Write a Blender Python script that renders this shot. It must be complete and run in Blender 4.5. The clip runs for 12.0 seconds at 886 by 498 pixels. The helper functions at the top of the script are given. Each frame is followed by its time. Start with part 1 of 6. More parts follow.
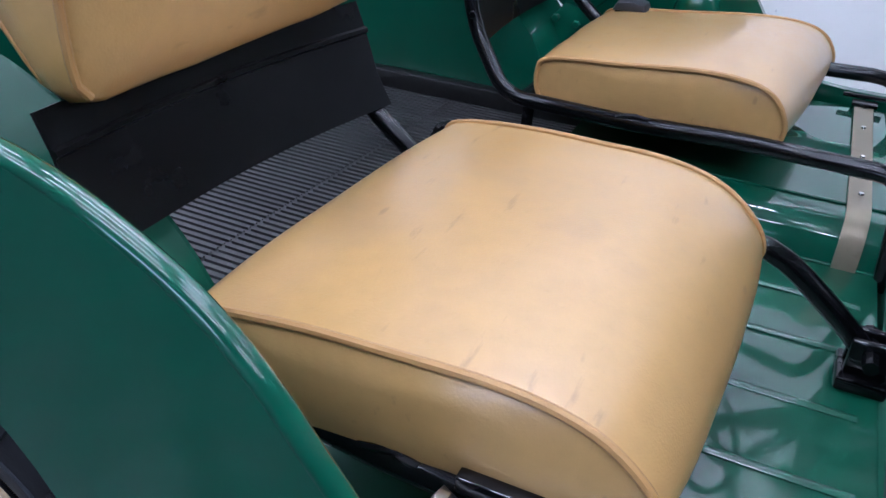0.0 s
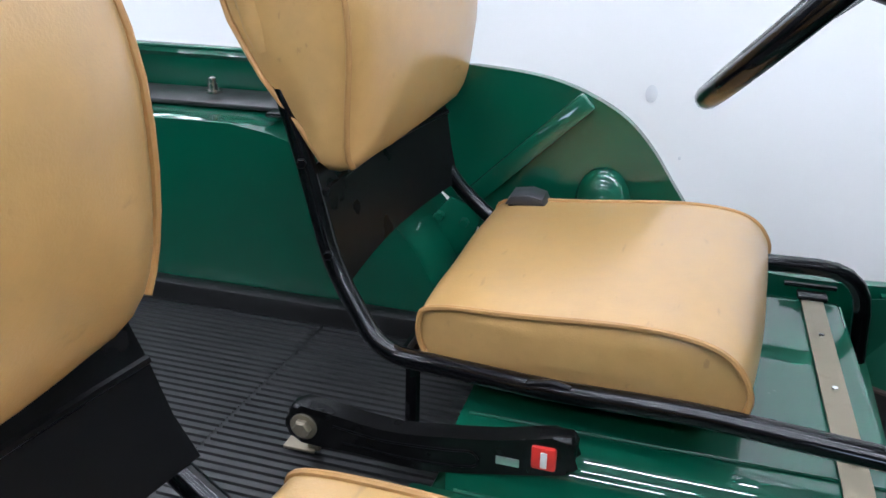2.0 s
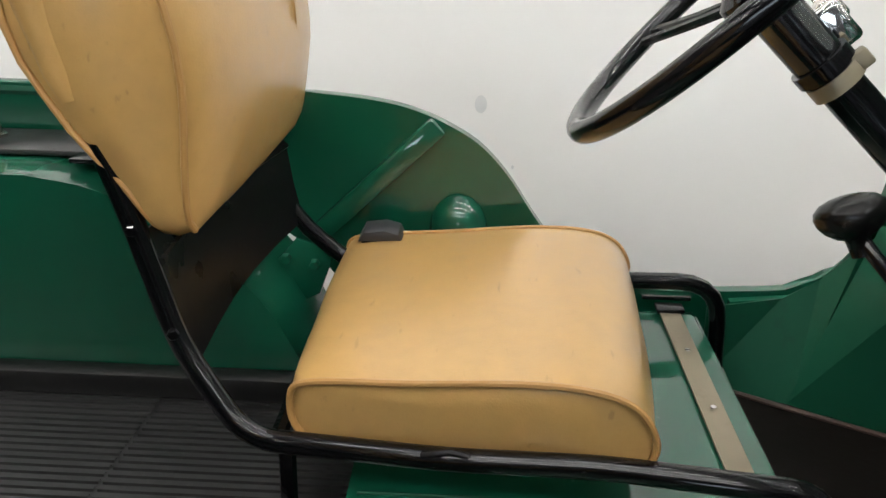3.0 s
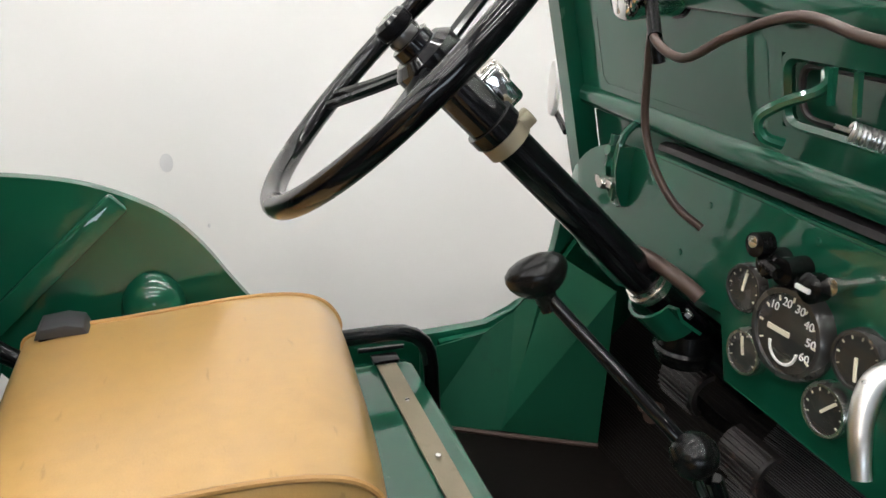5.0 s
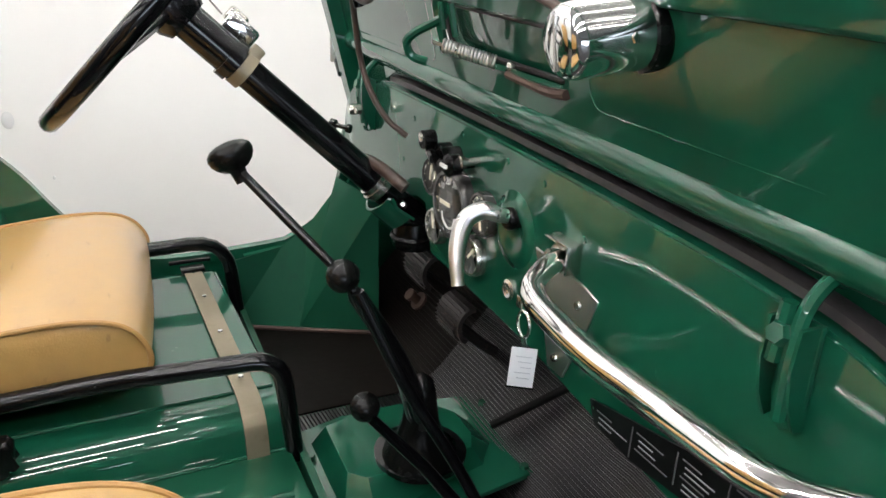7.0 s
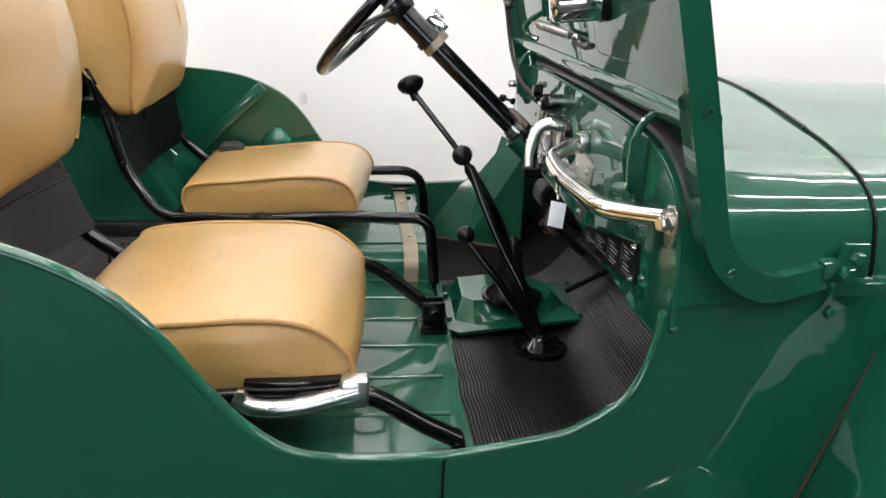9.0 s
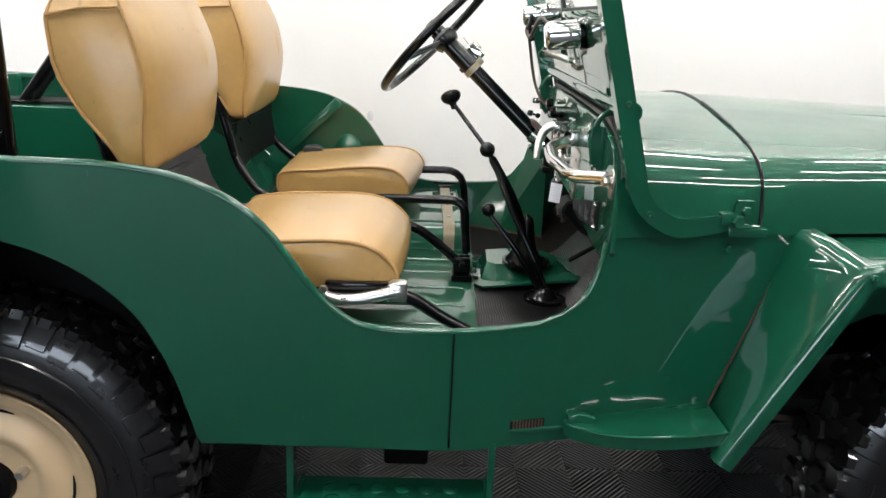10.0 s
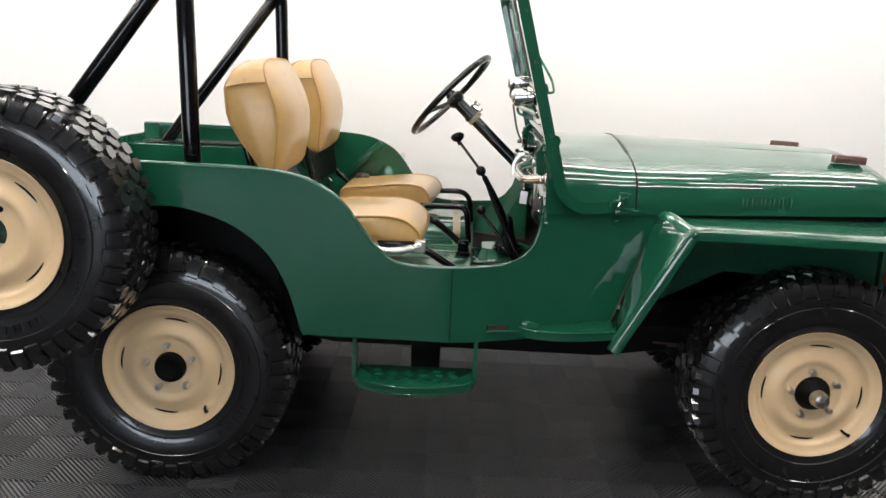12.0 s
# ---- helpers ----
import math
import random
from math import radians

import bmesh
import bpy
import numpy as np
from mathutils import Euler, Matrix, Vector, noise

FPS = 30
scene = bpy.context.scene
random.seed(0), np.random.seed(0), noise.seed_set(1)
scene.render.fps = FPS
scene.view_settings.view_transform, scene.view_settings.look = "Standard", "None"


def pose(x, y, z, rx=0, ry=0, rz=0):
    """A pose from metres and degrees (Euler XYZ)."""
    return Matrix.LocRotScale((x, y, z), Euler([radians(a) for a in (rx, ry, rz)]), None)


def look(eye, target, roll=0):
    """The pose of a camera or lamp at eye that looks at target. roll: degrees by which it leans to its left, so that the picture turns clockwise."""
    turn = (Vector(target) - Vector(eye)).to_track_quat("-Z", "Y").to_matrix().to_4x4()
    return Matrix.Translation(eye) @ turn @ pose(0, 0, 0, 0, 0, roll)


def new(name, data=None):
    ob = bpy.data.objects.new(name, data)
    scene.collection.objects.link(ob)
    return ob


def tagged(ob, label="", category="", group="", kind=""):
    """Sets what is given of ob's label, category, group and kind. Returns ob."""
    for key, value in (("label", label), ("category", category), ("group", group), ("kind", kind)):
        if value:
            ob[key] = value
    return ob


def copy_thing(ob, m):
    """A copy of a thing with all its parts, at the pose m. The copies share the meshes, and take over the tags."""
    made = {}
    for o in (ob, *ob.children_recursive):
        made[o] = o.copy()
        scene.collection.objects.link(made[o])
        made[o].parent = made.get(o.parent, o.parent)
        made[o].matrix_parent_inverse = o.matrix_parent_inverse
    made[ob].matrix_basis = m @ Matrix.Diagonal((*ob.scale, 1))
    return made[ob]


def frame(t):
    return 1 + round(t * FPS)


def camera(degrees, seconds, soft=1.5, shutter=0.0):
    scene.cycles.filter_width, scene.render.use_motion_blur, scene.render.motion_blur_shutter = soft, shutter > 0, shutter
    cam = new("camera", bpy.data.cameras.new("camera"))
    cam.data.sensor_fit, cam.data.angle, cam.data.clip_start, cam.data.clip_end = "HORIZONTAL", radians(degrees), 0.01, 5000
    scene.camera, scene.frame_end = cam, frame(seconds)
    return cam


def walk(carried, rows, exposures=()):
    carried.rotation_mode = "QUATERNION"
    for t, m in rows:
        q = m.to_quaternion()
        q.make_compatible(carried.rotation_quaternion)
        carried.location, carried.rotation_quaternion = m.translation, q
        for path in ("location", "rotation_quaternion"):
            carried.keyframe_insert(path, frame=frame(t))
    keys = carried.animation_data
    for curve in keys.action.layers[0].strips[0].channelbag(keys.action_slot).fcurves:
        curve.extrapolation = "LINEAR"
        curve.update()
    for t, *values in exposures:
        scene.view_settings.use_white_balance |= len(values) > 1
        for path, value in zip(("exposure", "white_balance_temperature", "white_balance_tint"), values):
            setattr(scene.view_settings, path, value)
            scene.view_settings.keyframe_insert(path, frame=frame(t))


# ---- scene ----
cam = camera(59.3, 12.0)

PATH = [
    (0, (0.787, -0.986, 1.188), (0.084, 0.575, 0.154), 2.8),
    (0.5, (0.734, -0.904, 1.204), (0.087, 0.728, 0.246), 2.7),
    (1, (0.705, -0.782, 1.235), (0.069, 0.899, 0.358), 1.5),
    (1.5, (0.705, -0.69, 1.245), (0.104, 1.033, 0.426), 0.6),
    (2, (0.699, -0.641, 1.253), (0.149, 1.106, 0.45), 0.1),
    (2.5, (0.661, -0.597, 1.263), (0.297, 1.197, 0.457), 0.5),
    (3, (0.618, -0.549, 1.275), (0.539, 1.278, 0.465), 1.1),
    (3.2, (0.601, -0.546, 1.26), (0.617, 1.306, 0.505), 1.7),
    (4.8, (0.615, -0.505, 1.308), (1.215, 1.26, 0.584), 3.0),
    (5, (0.626, -0.51, 1.304), (1.275, 1.245, 0.596), 2.9),
    (5.5, (0.65, -0.537, 1.303), (1.423, 1.163, 0.587), 2.6),
    (6, (0.689, -0.609, 1.312), (1.537, 1.048, 0.581), 2.6),
    (6.5, (0.725, -0.717, 1.308), (1.588, 0.927, 0.564), 2.9),
    (6.7, (0.734, -0.765, 1.308), (1.587, 0.88, 0.556), 2.8),
    (8.3, (0.706, -1.202, 1.268), (1.319, 0.572, 0.577), 2.0),
    (8.5, (0.723, -1.273, 1.263), (1.214, 0.541, 0.578), 2.1),
    (9, (0.78, -1.489, 1.259), (1.016, 0.388, 0.609), 2.5),
    (9.5, (0.787, -1.729, 1.264), (0.95, 0.168, 0.65), 2.8),
    (10, (0.81, -1.969, 1.267), (0.887, -0.055, 0.692), 2.6),
    (10.5, (0.835, -2.231, 1.286), (0.827, -0.304, 0.751), 2.1),
    (11, (0.82, -2.49, 1.294), (0.813, -0.555, 0.79), 1.7),
    (11.5, (0.85, -2.714, 1.297), (0.849, -0.771, 0.821), 2.0),
    (12, (0.857, -2.944, 1.305), (0.855, -0.993, 0.864), 2.4),
]
walk(cam, [(t, look(eye, target, roll)) for t, eye, target, roll in PATH],
     [(0.0, 0.2, 5000, 20), (1.0, 0.27, 5000, 16), (2.0, 0.36, 5400, 13), (3.0, 0.08, 6350, 10), (5.0, 0.22, 6350, 11), (6.5, 0.32, 6350, 12), (8.5, 0.54, 6300, 12), (9.5, 0.3, 6350, 12), (10.5, 0.43, 6350, 10), (12.0, 0.28, 6550, 12)])

# ---- world, exposure and the large lights ----
world = bpy.data.worlds.new("showroom_sky")
scene.world = world
world.use_nodes = True
wn = world.node_tree
sky = wn.nodes.new("ShaderNodeTexSky")
sky.sky_type, sky.sun_disc = "NISHITA", False
sky.sun_elevation, sky.sun_rotation = radians(40), radians(200)
wn.links.new(sky.outputs[0], wn.nodes["Background"].inputs[0])
wn.nodes["Background"].inputs[1].default_value = 0.08
TUBE_GLOW = 80.0
WINDOW_GLOW = 5.0
LEAN = 0.042          # the far side of the body stands a little further forward
NEAR, FAR, MID = -0.72, 0.53, -0.095


# ---- materials ----
def material(name, colour, rough=0.5, metal=0.0, coat=0.0, bump=0.0, scale=40.0, vary=0.12, stain=0.0, stain_colour=(0.02, 0.02, 0.02), rough_vary=0.1, spec=0.5, detail=6.0, coat_ior=1.5, coat_rough=0.05):
    """A painted, moulded or metal surface with grain, mottling and wear at two scales."""
    mat = bpy.data.materials.new(name)
    mat.use_nodes = True
    nt = mat.node_tree
    b = nt.nodes["Principled BSDF"]
    b.inputs["Metallic"].default_value = metal
    b.inputs["Coat Weight"].default_value = coat
    b.inputs["Coat Roughness"].default_value = coat_rough
    b.inputs["Coat IOR"].default_value = coat_ior
    b.inputs["Specular IOR Level"].default_value = spec
    tc = nt.nodes.new("ShaderNodeTexCoord")

    def noisy(s, d=detail):
        n = nt.nodes.new("ShaderNodeTexNoise")
        n.inputs["Scale"].default_value, n.inputs["Detail"].default_value = s, d
        nt.links.new(tc.outputs["Object"], n.inputs["Vector"])
        return n

    big, fine = noisy(scale * 0.12), noisy(scale)
    mix = nt.nodes.new("ShaderNodeMix")
    mix.data_type = "RGBA"
    mix.inputs["A"].default_value = (*[c * (1 - vary) for c in colour], 1)
    mix.inputs["B"].default_value = (*[min(1, c * (1 + vary)) for c in colour], 1)
    nt.links.new(big.outputs["Fac"], mix.inputs["Factor"])
    out = mix.outputs["Result"]
    if stain:
        ramp = nt.nodes.new("ShaderNodeMapRange")
        ramp.inputs["From Min"].default_value, ramp.inputs["From Max"].default_value = 0.62, 0.78
        ramp.inputs["To Max"].default_value = stain
        spots = noisy(scale * 0.35, 10.0)
        nt.links.new(spots.outputs["Fac"], ramp.inputs["Value"])
        dirt = nt.nodes.new("ShaderNodeMix")
        dirt.data_type = "RGBA"
        dirt.inputs["B"].default_value = (*stain_colour, 1)
        nt.links.new(ramp.outputs["Result"], dirt.inputs["Factor"])
        nt.links.new(out, dirt.inputs["A"])
        out = dirt.outputs["Result"]
    nt.links.new(out, b.inputs["Base Color"])
    rr = nt.nodes.new("ShaderNodeMapRange")
    rr.inputs["To Min"].default_value, rr.inputs["To Max"].default_value = max(0.02, rough - rough_vary), min(1, rough + rough_vary)
    nt.links.new(big.outputs["Fac"], rr.inputs["Value"])
    nt.links.new(rr.outputs["Result"], b.inputs["Roughness"])
    if bump:
        bp = nt.nodes.new("ShaderNodeBump")
        bp.inputs["Strength"].default_value, bp.inputs["Distance"].default_value = bump, 0.002
        nt.links.new(fine.outputs["Fac"], bp.inputs["Height"])
        nt.links.new(bp.outputs["Normal"], b.inputs["Normal"])
    return mat


def hand_painted(mat, wave=0.2, haze=0.07):
    """Uneven enamel: long soft waves in the clear top layer, hazy rubbed areas and a few thin pale scratches."""
    nt = mat.node_tree
    b = nt.nodes["Principled BSDF"]
    tc = nt.nodes.new("ShaderNodeTexCoord")

    def noisy(s, d, stretch=(1, 1, 1)):
        mp = nt.nodes.new("ShaderNodeMapping")
        mp.inputs["Scale"].default_value = stretch
        n = nt.nodes.new("ShaderNodeTexNoise")
        n.inputs["Scale"].default_value, n.inputs["Detail"].default_value = s, d
        nt.links.new(tc.outputs["Object"], mp.inputs["Vector"])
        nt.links.new(mp.outputs["Vector"], n.inputs["Vector"])
        return n

    bp = nt.nodes.new("ShaderNodeBump")
    bp.inputs["Strength"].default_value, bp.inputs["Distance"].default_value = wave, 0.008
    nt.links.new(noisy(6.5, 2.0).outputs["Fac"], bp.inputs["Height"])
    nt.links.new(bp.outputs["Normal"], b.inputs["Coat Normal"])
    hz = nt.nodes.new("ShaderNodeMapRange")
    hz.inputs["From Min"].default_value, hz.inputs["From Max"].default_value = 0.4, 0.75
    hz.inputs["To Min"].default_value, hz.inputs["To Max"].default_value = 0.02, haze
    nt.links.new(noisy(11.0, 6.0).outputs["Fac"], hz.inputs["Value"])
    nt.links.new(hz.outputs["Result"], b.inputs["Coat Roughness"])
    nick = nt.nodes.new("ShaderNodeMapRange")
    nick.inputs["From Min"].default_value, nick.inputs["From Max"].default_value, nick.inputs["To Max"].default_value = 0.735, 0.76, 0.5
    nt.links.new(noisy(34.0, 9.0, (1, 1, 0.3)).outputs["Fac"], nick.inputs["Value"])
    pale = nt.nodes.new("ShaderNodeMix")
    pale.data_type = "RGBA"
    pale.inputs["B"].default_value = (0.06, 0.16, 0.11, 1)
    nt.links.new(nick.outputs["Result"], pale.inputs["Factor"])
    nt.links.new(b.inputs["Base Color"].links[0].from_socket, pale.inputs["A"])
    nt.links.new(pale.outputs["Result"], b.inputs["Base Color"])
    return mat


def glowing(name, colour, strength):
    mat = bpy.data.materials.new(name)
    mat.use_nodes = True
    b = mat.node_tree.nodes["Principled BSDF"]
    b.inputs["Base Color"].default_value = (*colour, 1)
    b.inputs["Emission Color"].default_value = (*colour, 1)
    b.inputs["Emission Strength"].default_value = strength
    return mat


def glass(name, tint=(0.93, 0.97, 0.95)):
    mat = bpy.data.materials.new(name)
    mat.use_nodes = True
    nt = mat.node_tree
    b = nt.nodes["Principled BSDF"]
    b.inputs["Base Color"].default_value = (*tint, 1)
    b.inputs["Roughness"].default_value = 0.01
    b.inputs["Transmission Weight"].default_value = 1.0
    b.inputs["IOR"].default_value = 1.45
    return mat


GREEN = material("green_enamel", (0.0034, 0.068, 0.036), 0.5, coat=1.0, bump=0.012, scale=120, vary=0.08, rough_vary=0.05, spec=0.1, coat_ior=1.62, coat_rough=0.03)
hand_painted(GREEN)
GREEN_DULL = material("green_enamel_worn", (0.005, 0.066, 0.034), 0.5, coat=0.8, coat_ior=1.7, bump=0.04, scale=90, vary=0.15, stain=0.35, stain_colour=(0.012, 0.035, 0.024), spec=0.2)
def scuffed(mat, amount):
    """Adds broad grey-brown rubbed patches and thin short scratches to a vinyl."""
    nt = mat.node_tree
    b = nt.nodes["Principled BSDF"]
    tc = nt.nodes.new("ShaderNodeTexCoord")
    out = b.inputs["Base Color"].links[0].from_socket
    for stretch, scale, low, high, much, tint in (((1, 1, 1), 9.0, 0.56, 0.74, 0.5 * amount, (0.30, 0.20, 0.11)), ((1, 0.22, 0.5), 75.0, 0.66, 0.74, 0.6 * amount, (0.10, 0.06, 0.035))):
        mp = nt.nodes.new("ShaderNodeMapping")
        mp.inputs["Scale"].default_value = stretch
        mp.inputs["Rotation"].default_value = (0.3, 0.2, 0.7)
        n = nt.nodes.new("ShaderNodeTexNoise")
        n.inputs["Scale"].default_value, n.inputs["Detail"].default_value = scale, 8.0
        ramp = nt.nodes.new("ShaderNodeMapRange")
        ramp.inputs["From Min"].default_value, ramp.inputs["From Max"].default_value, ramp.inputs["To Max"].default_value = low, high, much
        dirt = nt.nodes.new("ShaderNodeMix")
        dirt.data_type = "RGBA"
        dirt.inputs["B"].default_value = (*tint, 1)
        nt.links.new(tc.outputs["Object"], mp.inputs["Vector"])
        nt.links.new(mp.outputs["Vector"], n.inputs["Vector"])
        nt.links.new(n.outputs["Fac"], ramp.inputs["Value"])
        nt.links.new(ramp.outputs["Result"], dirt.inputs["Factor"])
        nt.links.new(out, dirt.inputs["A"])
        out = dirt.outputs["Result"]
    nt.links.new(out, b.inputs["Base Color"])
    return mat


# Worn floor paint; its dull dark green also puts shade into the kick gussets.
WORN_SHADED_GREEN = material("worn_and_shaded_green", (0.005, 0.06, 0.031), 0.6, coat=0.25, bump=0.06, scale=70, vary=0.2, stain=0.5, stain_colour=(0.012, 0.03, 0.02), spec=0.15)
VINYL = material("tan_vinyl", (0.43, 0.262, 0.09), 0.36, bump=0.12, scale=420, vary=0.1, stain=0.15, stain_colour=(0.25, 0.14, 0.047), rough_vary=0.08, detail=3, coat=0.6, coat_rough=0.24)
scuffed(VINYL, 0.55)
# Vinyl's tan, darkened to put the shadow line beside the piping into its colour.
SHADED_WELT = material("tan_welt_shaded", (0.36, 0.20, 0.065), 0.5, bump=0.1, scale=300, vary=0.1)
BLACK = material("black_enamel", (0.0025, 0.0025, 0.003), 0.3, coat=0.7, coat_rough=0.07, bump=0.05, scale=140, vary=0.3, stain=0.3, stain_colour=(0.02, 0.016, 0.013), spec=0.04)
BLACK_SHEET = material("black_sheet_metal", (0.004, 0.004, 0.0045), 0.3, bump=0.05, scale=80, vary=0.3, stain=0.3, stain_colour=(0.02, 0.013, 0.01), spec=0.15)
PLASTIC = material("black_plastic", (0.004, 0.004, 0.004), 0.25, bump=0.04, scale=300, spec=0.22)
MAT_RUBBER = material("ribbed_rubber", (0.006, 0.0058, 0.006), 0.4, bump=0.12, scale=160, vary=0.35, stain=0.35, stain_colour=(0.026, 0.023, 0.021), spec=0.65)
TOE_RUBBER = material("fine_ribbed_rubber", (0.0042, 0.004, 0.0042), 0.34, bump=0.1, scale=160, vary=0.3, stain=0.25, stain_colour=(0.014, 0.012, 0.011), spec=0.4)
BEZEL = material("grey_black_bezel", (0.035, 0.034, 0.033), 0.25, coat=0.6, scale=80, vary=0.3, stain=0.3, stain_colour=(0.09, 0.08, 0.07))
# Brown dusty wear, made darker so the colour also carries the footwell's shade.
DUSTY_SHADED = material("dusty_shaded_rubber", (0.005, 0.004, 0.0034), 0.55, bump=0.25, scale=60, vary=0.5, stain=0.5, stain_colour=(0.016, 0.011, 0.008), spec=0.06)
RUBBER = material("tyre_rubber", (0.008, 0.008, 0.009), 0.3, bump=0.12, scale=150, vary=0.3, stain=0.2, stain_colour=(0.024, 0.021, 0.019), spec=0.3, coat=1.0, coat_rough=0.09)
GASKET = material("old_rubber_seal", (0.018, 0.015, 0.017), 0.55, bump=0.3, scale=160, vary=0.4, stain=0.6, stain_colour=(0.06, 0.05, 0.055))
CREAM = material("cream_wheel_paint", (0.8, 0.58, 0.34), 0.38, coat=0.3, bump=0.05, scale=100, vary=0.05, stain=0.15, stain_colour=(0.45, 0.28, 0.14))
CHROME = material("chrome", (0.86, 0.85, 0.83), 0.08, metal=1, vary=0.04, rough_vary=0.04, bump=0.01, scale=90)
DULL_CHROME = material("worn_chrome", (0.68, 0.65, 0.6), 0.26, metal=1, vary=0.15, bump=0.1, scale=120, stain=0.4, stain_colour=(0.25, 0.2, 0.15))
ALU = material("bare_aluminium", (0.76, 0.75, 0.73), 0.3, metal=1, vary=0.1, bump=0.08, scale=150)
STRAP = material("tarnished_metal_strap", (0.25, 0.215, 0.15), 0.42, metal=0.6, vary=0.2, bump=0.1, scale=120, stain=0.5, stain_colour=(0.16, 0.12, 0.07))
RUST = material("rusty_steel", (0.06, 0.034, 0.024), 0.7, vary=0.5, bump=0.4, scale=90, stain=0.7, stain_colour=(0.03, 0.02, 0.015))
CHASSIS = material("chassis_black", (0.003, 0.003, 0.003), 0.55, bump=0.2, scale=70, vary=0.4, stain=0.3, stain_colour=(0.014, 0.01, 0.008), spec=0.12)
HOSE = material("brown_rubber_hose", (0.05, 0.03, 0.022), 0.45, bump=0.1, scale=120, vary=0.25)
WALL = material("white_wall_paint", (0.83, 0.82, 0.80), 0.6, bump=0.04, scale=25, vary=0.012, rough_vary=0.03)
# Dark greys for the unseen walls and ceiling, chosen to keep fill low.
DIM_WALL = material("unseen_dim_wall", (0.10, 0.10, 0.105), 0.7, bump=0.04, scale=25, vary=0.05)
CEILING = material("unseen_dark_ceiling", (0.16, 0.16, 0.16), 0.8, bump=0.05, scale=20, vary=0.02)
TILE = material("dark_floor_plastic", (0.054, 0.054, 0.06), 0.36, spec=0.7, bump=0.05, scale=200, vary=0.2, stain=0.3, stain_colour=(0.035, 0.033, 0.03))
GREY_CAP = material("grey_plastic", (0.075, 0.075, 0.082), 0.5, bump=0.05, scale=200)
RED = material("red_plastic", (0.62, 0.03, 0.02), 0.35, scale=60)
WHITE = material("white_enamel", (0.78, 0.78, 0.76), 0.45, scale=60)
DIAL = material("black_dial", (0.015, 0.014, 0.013), 0.5, scale=60)
NEEDLE = material("pale_needle", (0.75, 0.7, 0.55), 0.5, scale=60)
AMBER = material("amber_lens", (0.8, 0.22, 0.02), 0.2, coat=0.5, scale=60)
PEN_FAINT = material("faint_pencil", (0.5, 0.52, 0.58), 0.6, scale=150, vary=0.1)
PEN = material("faded_grey_print", (0.2, 0.2, 0.22), 0.6, scale=150, vary=0.1)
DARK_CAP = material("dark_grey_plastic", (0.035, 0.035, 0.038), 0.45, bump=0.05, scale=200, vary=0.1)
BLOCK = material("brown_rubber_block", (0.10, 0.052, 0.042), 0.65, bump=0.2, scale=120, vary=0.2)
PAPER = material("white_paper_tag", (0.72, 0.74, 0.78), 0.5, scale=150, vary=0.05)
BRASS = material("old_brass_chain", (0.33, 0.22, 0.10), 0.4, metal=0.8, scale=120, vary=0.25)
GLASS = glass("window_glass")
DIAL_GLASS = glass("dial_glass", (1, 1, 1))
TUBE = glowing("lamp_tube", (1.0, 0.97, 0.92), TUBE_GLOW)
DAYLIGHT = glowing("daylight_beyond_window", (0.80, 0.90, 1.0), WINDOW_GLOW)


# ---- building helpers ----
def place(bm, m):
    bmesh.ops.transform(bm, matrix=m, verts=bm.verts)
    return bm


def leaned(bm):
    """The lean of the body: what lies further from the near side stands further forward."""
    for v in bm.verts:
        v.co.x += LEAN * (v.co.y - NEAR)
    return bm


def tapered(bm):
    """The windshield foot's bend: ahead of the dash it runs inwards towards the hood."""
    for v in bm.verts:
        d = v.co.x - 1.175
        share = max(0.0, min(1.0, (MID - v.co.y) / (MID - NEAR)))
        v.co.y += 0.3 * (math.hypot(d, 0.035) + d) / 2 * share
    return bm


def flared(bm):
    """The near side's own line: a little outwards behind the panel seam, and from there straight inwards to the hood."""
    for v in bm.verts:
        d = v.co.x - 0.885
        share = max(0.0, min(1.0, (MID - v.co.y) / (MID - NEAR)))
        v.co.y += (0.095 * (math.hypot(d, 0.012) + d) - 0.025) * share
    return bm


def sliced(bm, cuts):
    """Cuts a shape across at each x, so that it can bend there."""
    for x in cuts:
        bmesh.ops.bisect_plane(bm, geom=bm.verts[:] + bm.edges[:] + bm.faces[:], plane_co=(x, 0, 0), plane_no=(1, 0, 0))
    return bm


BEND = [0.86, 0.875, 0.885, 0.895, 0.91]


def lean_x(x, y):
    return x + LEAN * (y - NEAR)


def merged(*several):
    """One bmesh out of several."""
    out = bmesh.new()
    for bm in several:
        me = bpy.data.meshes.new("tmp")
        bm.to_mesh(me)
        out.from_mesh(me)
        bm.free()
        bpy.data.meshes.remove(me)
    return out


def part(name, bm, mat, parent=None, label="", smooth=40):
    bmesh.ops.recalc_face_normals(bm, faces=bm.faces)
    me = bpy.data.meshes.new(name)
    bm.to_mesh(me)
    bm.free()
    me.materials.append(mat)
    if smooth:
        me.polygons.foreach_set("use_smooth", [True] * len(me.polygons))
        me.set_sharp_from_angle(angle=radians(smooth))
    ob = new(name, me)
    if parent:
        ob.parent = parent
        base = parent.matrix_basis
        ob.matrix_parent_inverse = base.inverted() if parent.type == "EMPTY" else Matrix.Identity(4)
    if label:
        ob["label"] = label
    return ob


def group_at(name, where, parent=None, label="", category="", group=""):
    ob = new(name)
    ob.empty_display_size = 0.1
    ob.matrix_basis = Matrix.Translation(where)
    if parent:
        ob.parent = parent
        ob.matrix_parent_inverse = parent.matrix_basis.inverted()
    return tagged(ob, label, category, group)


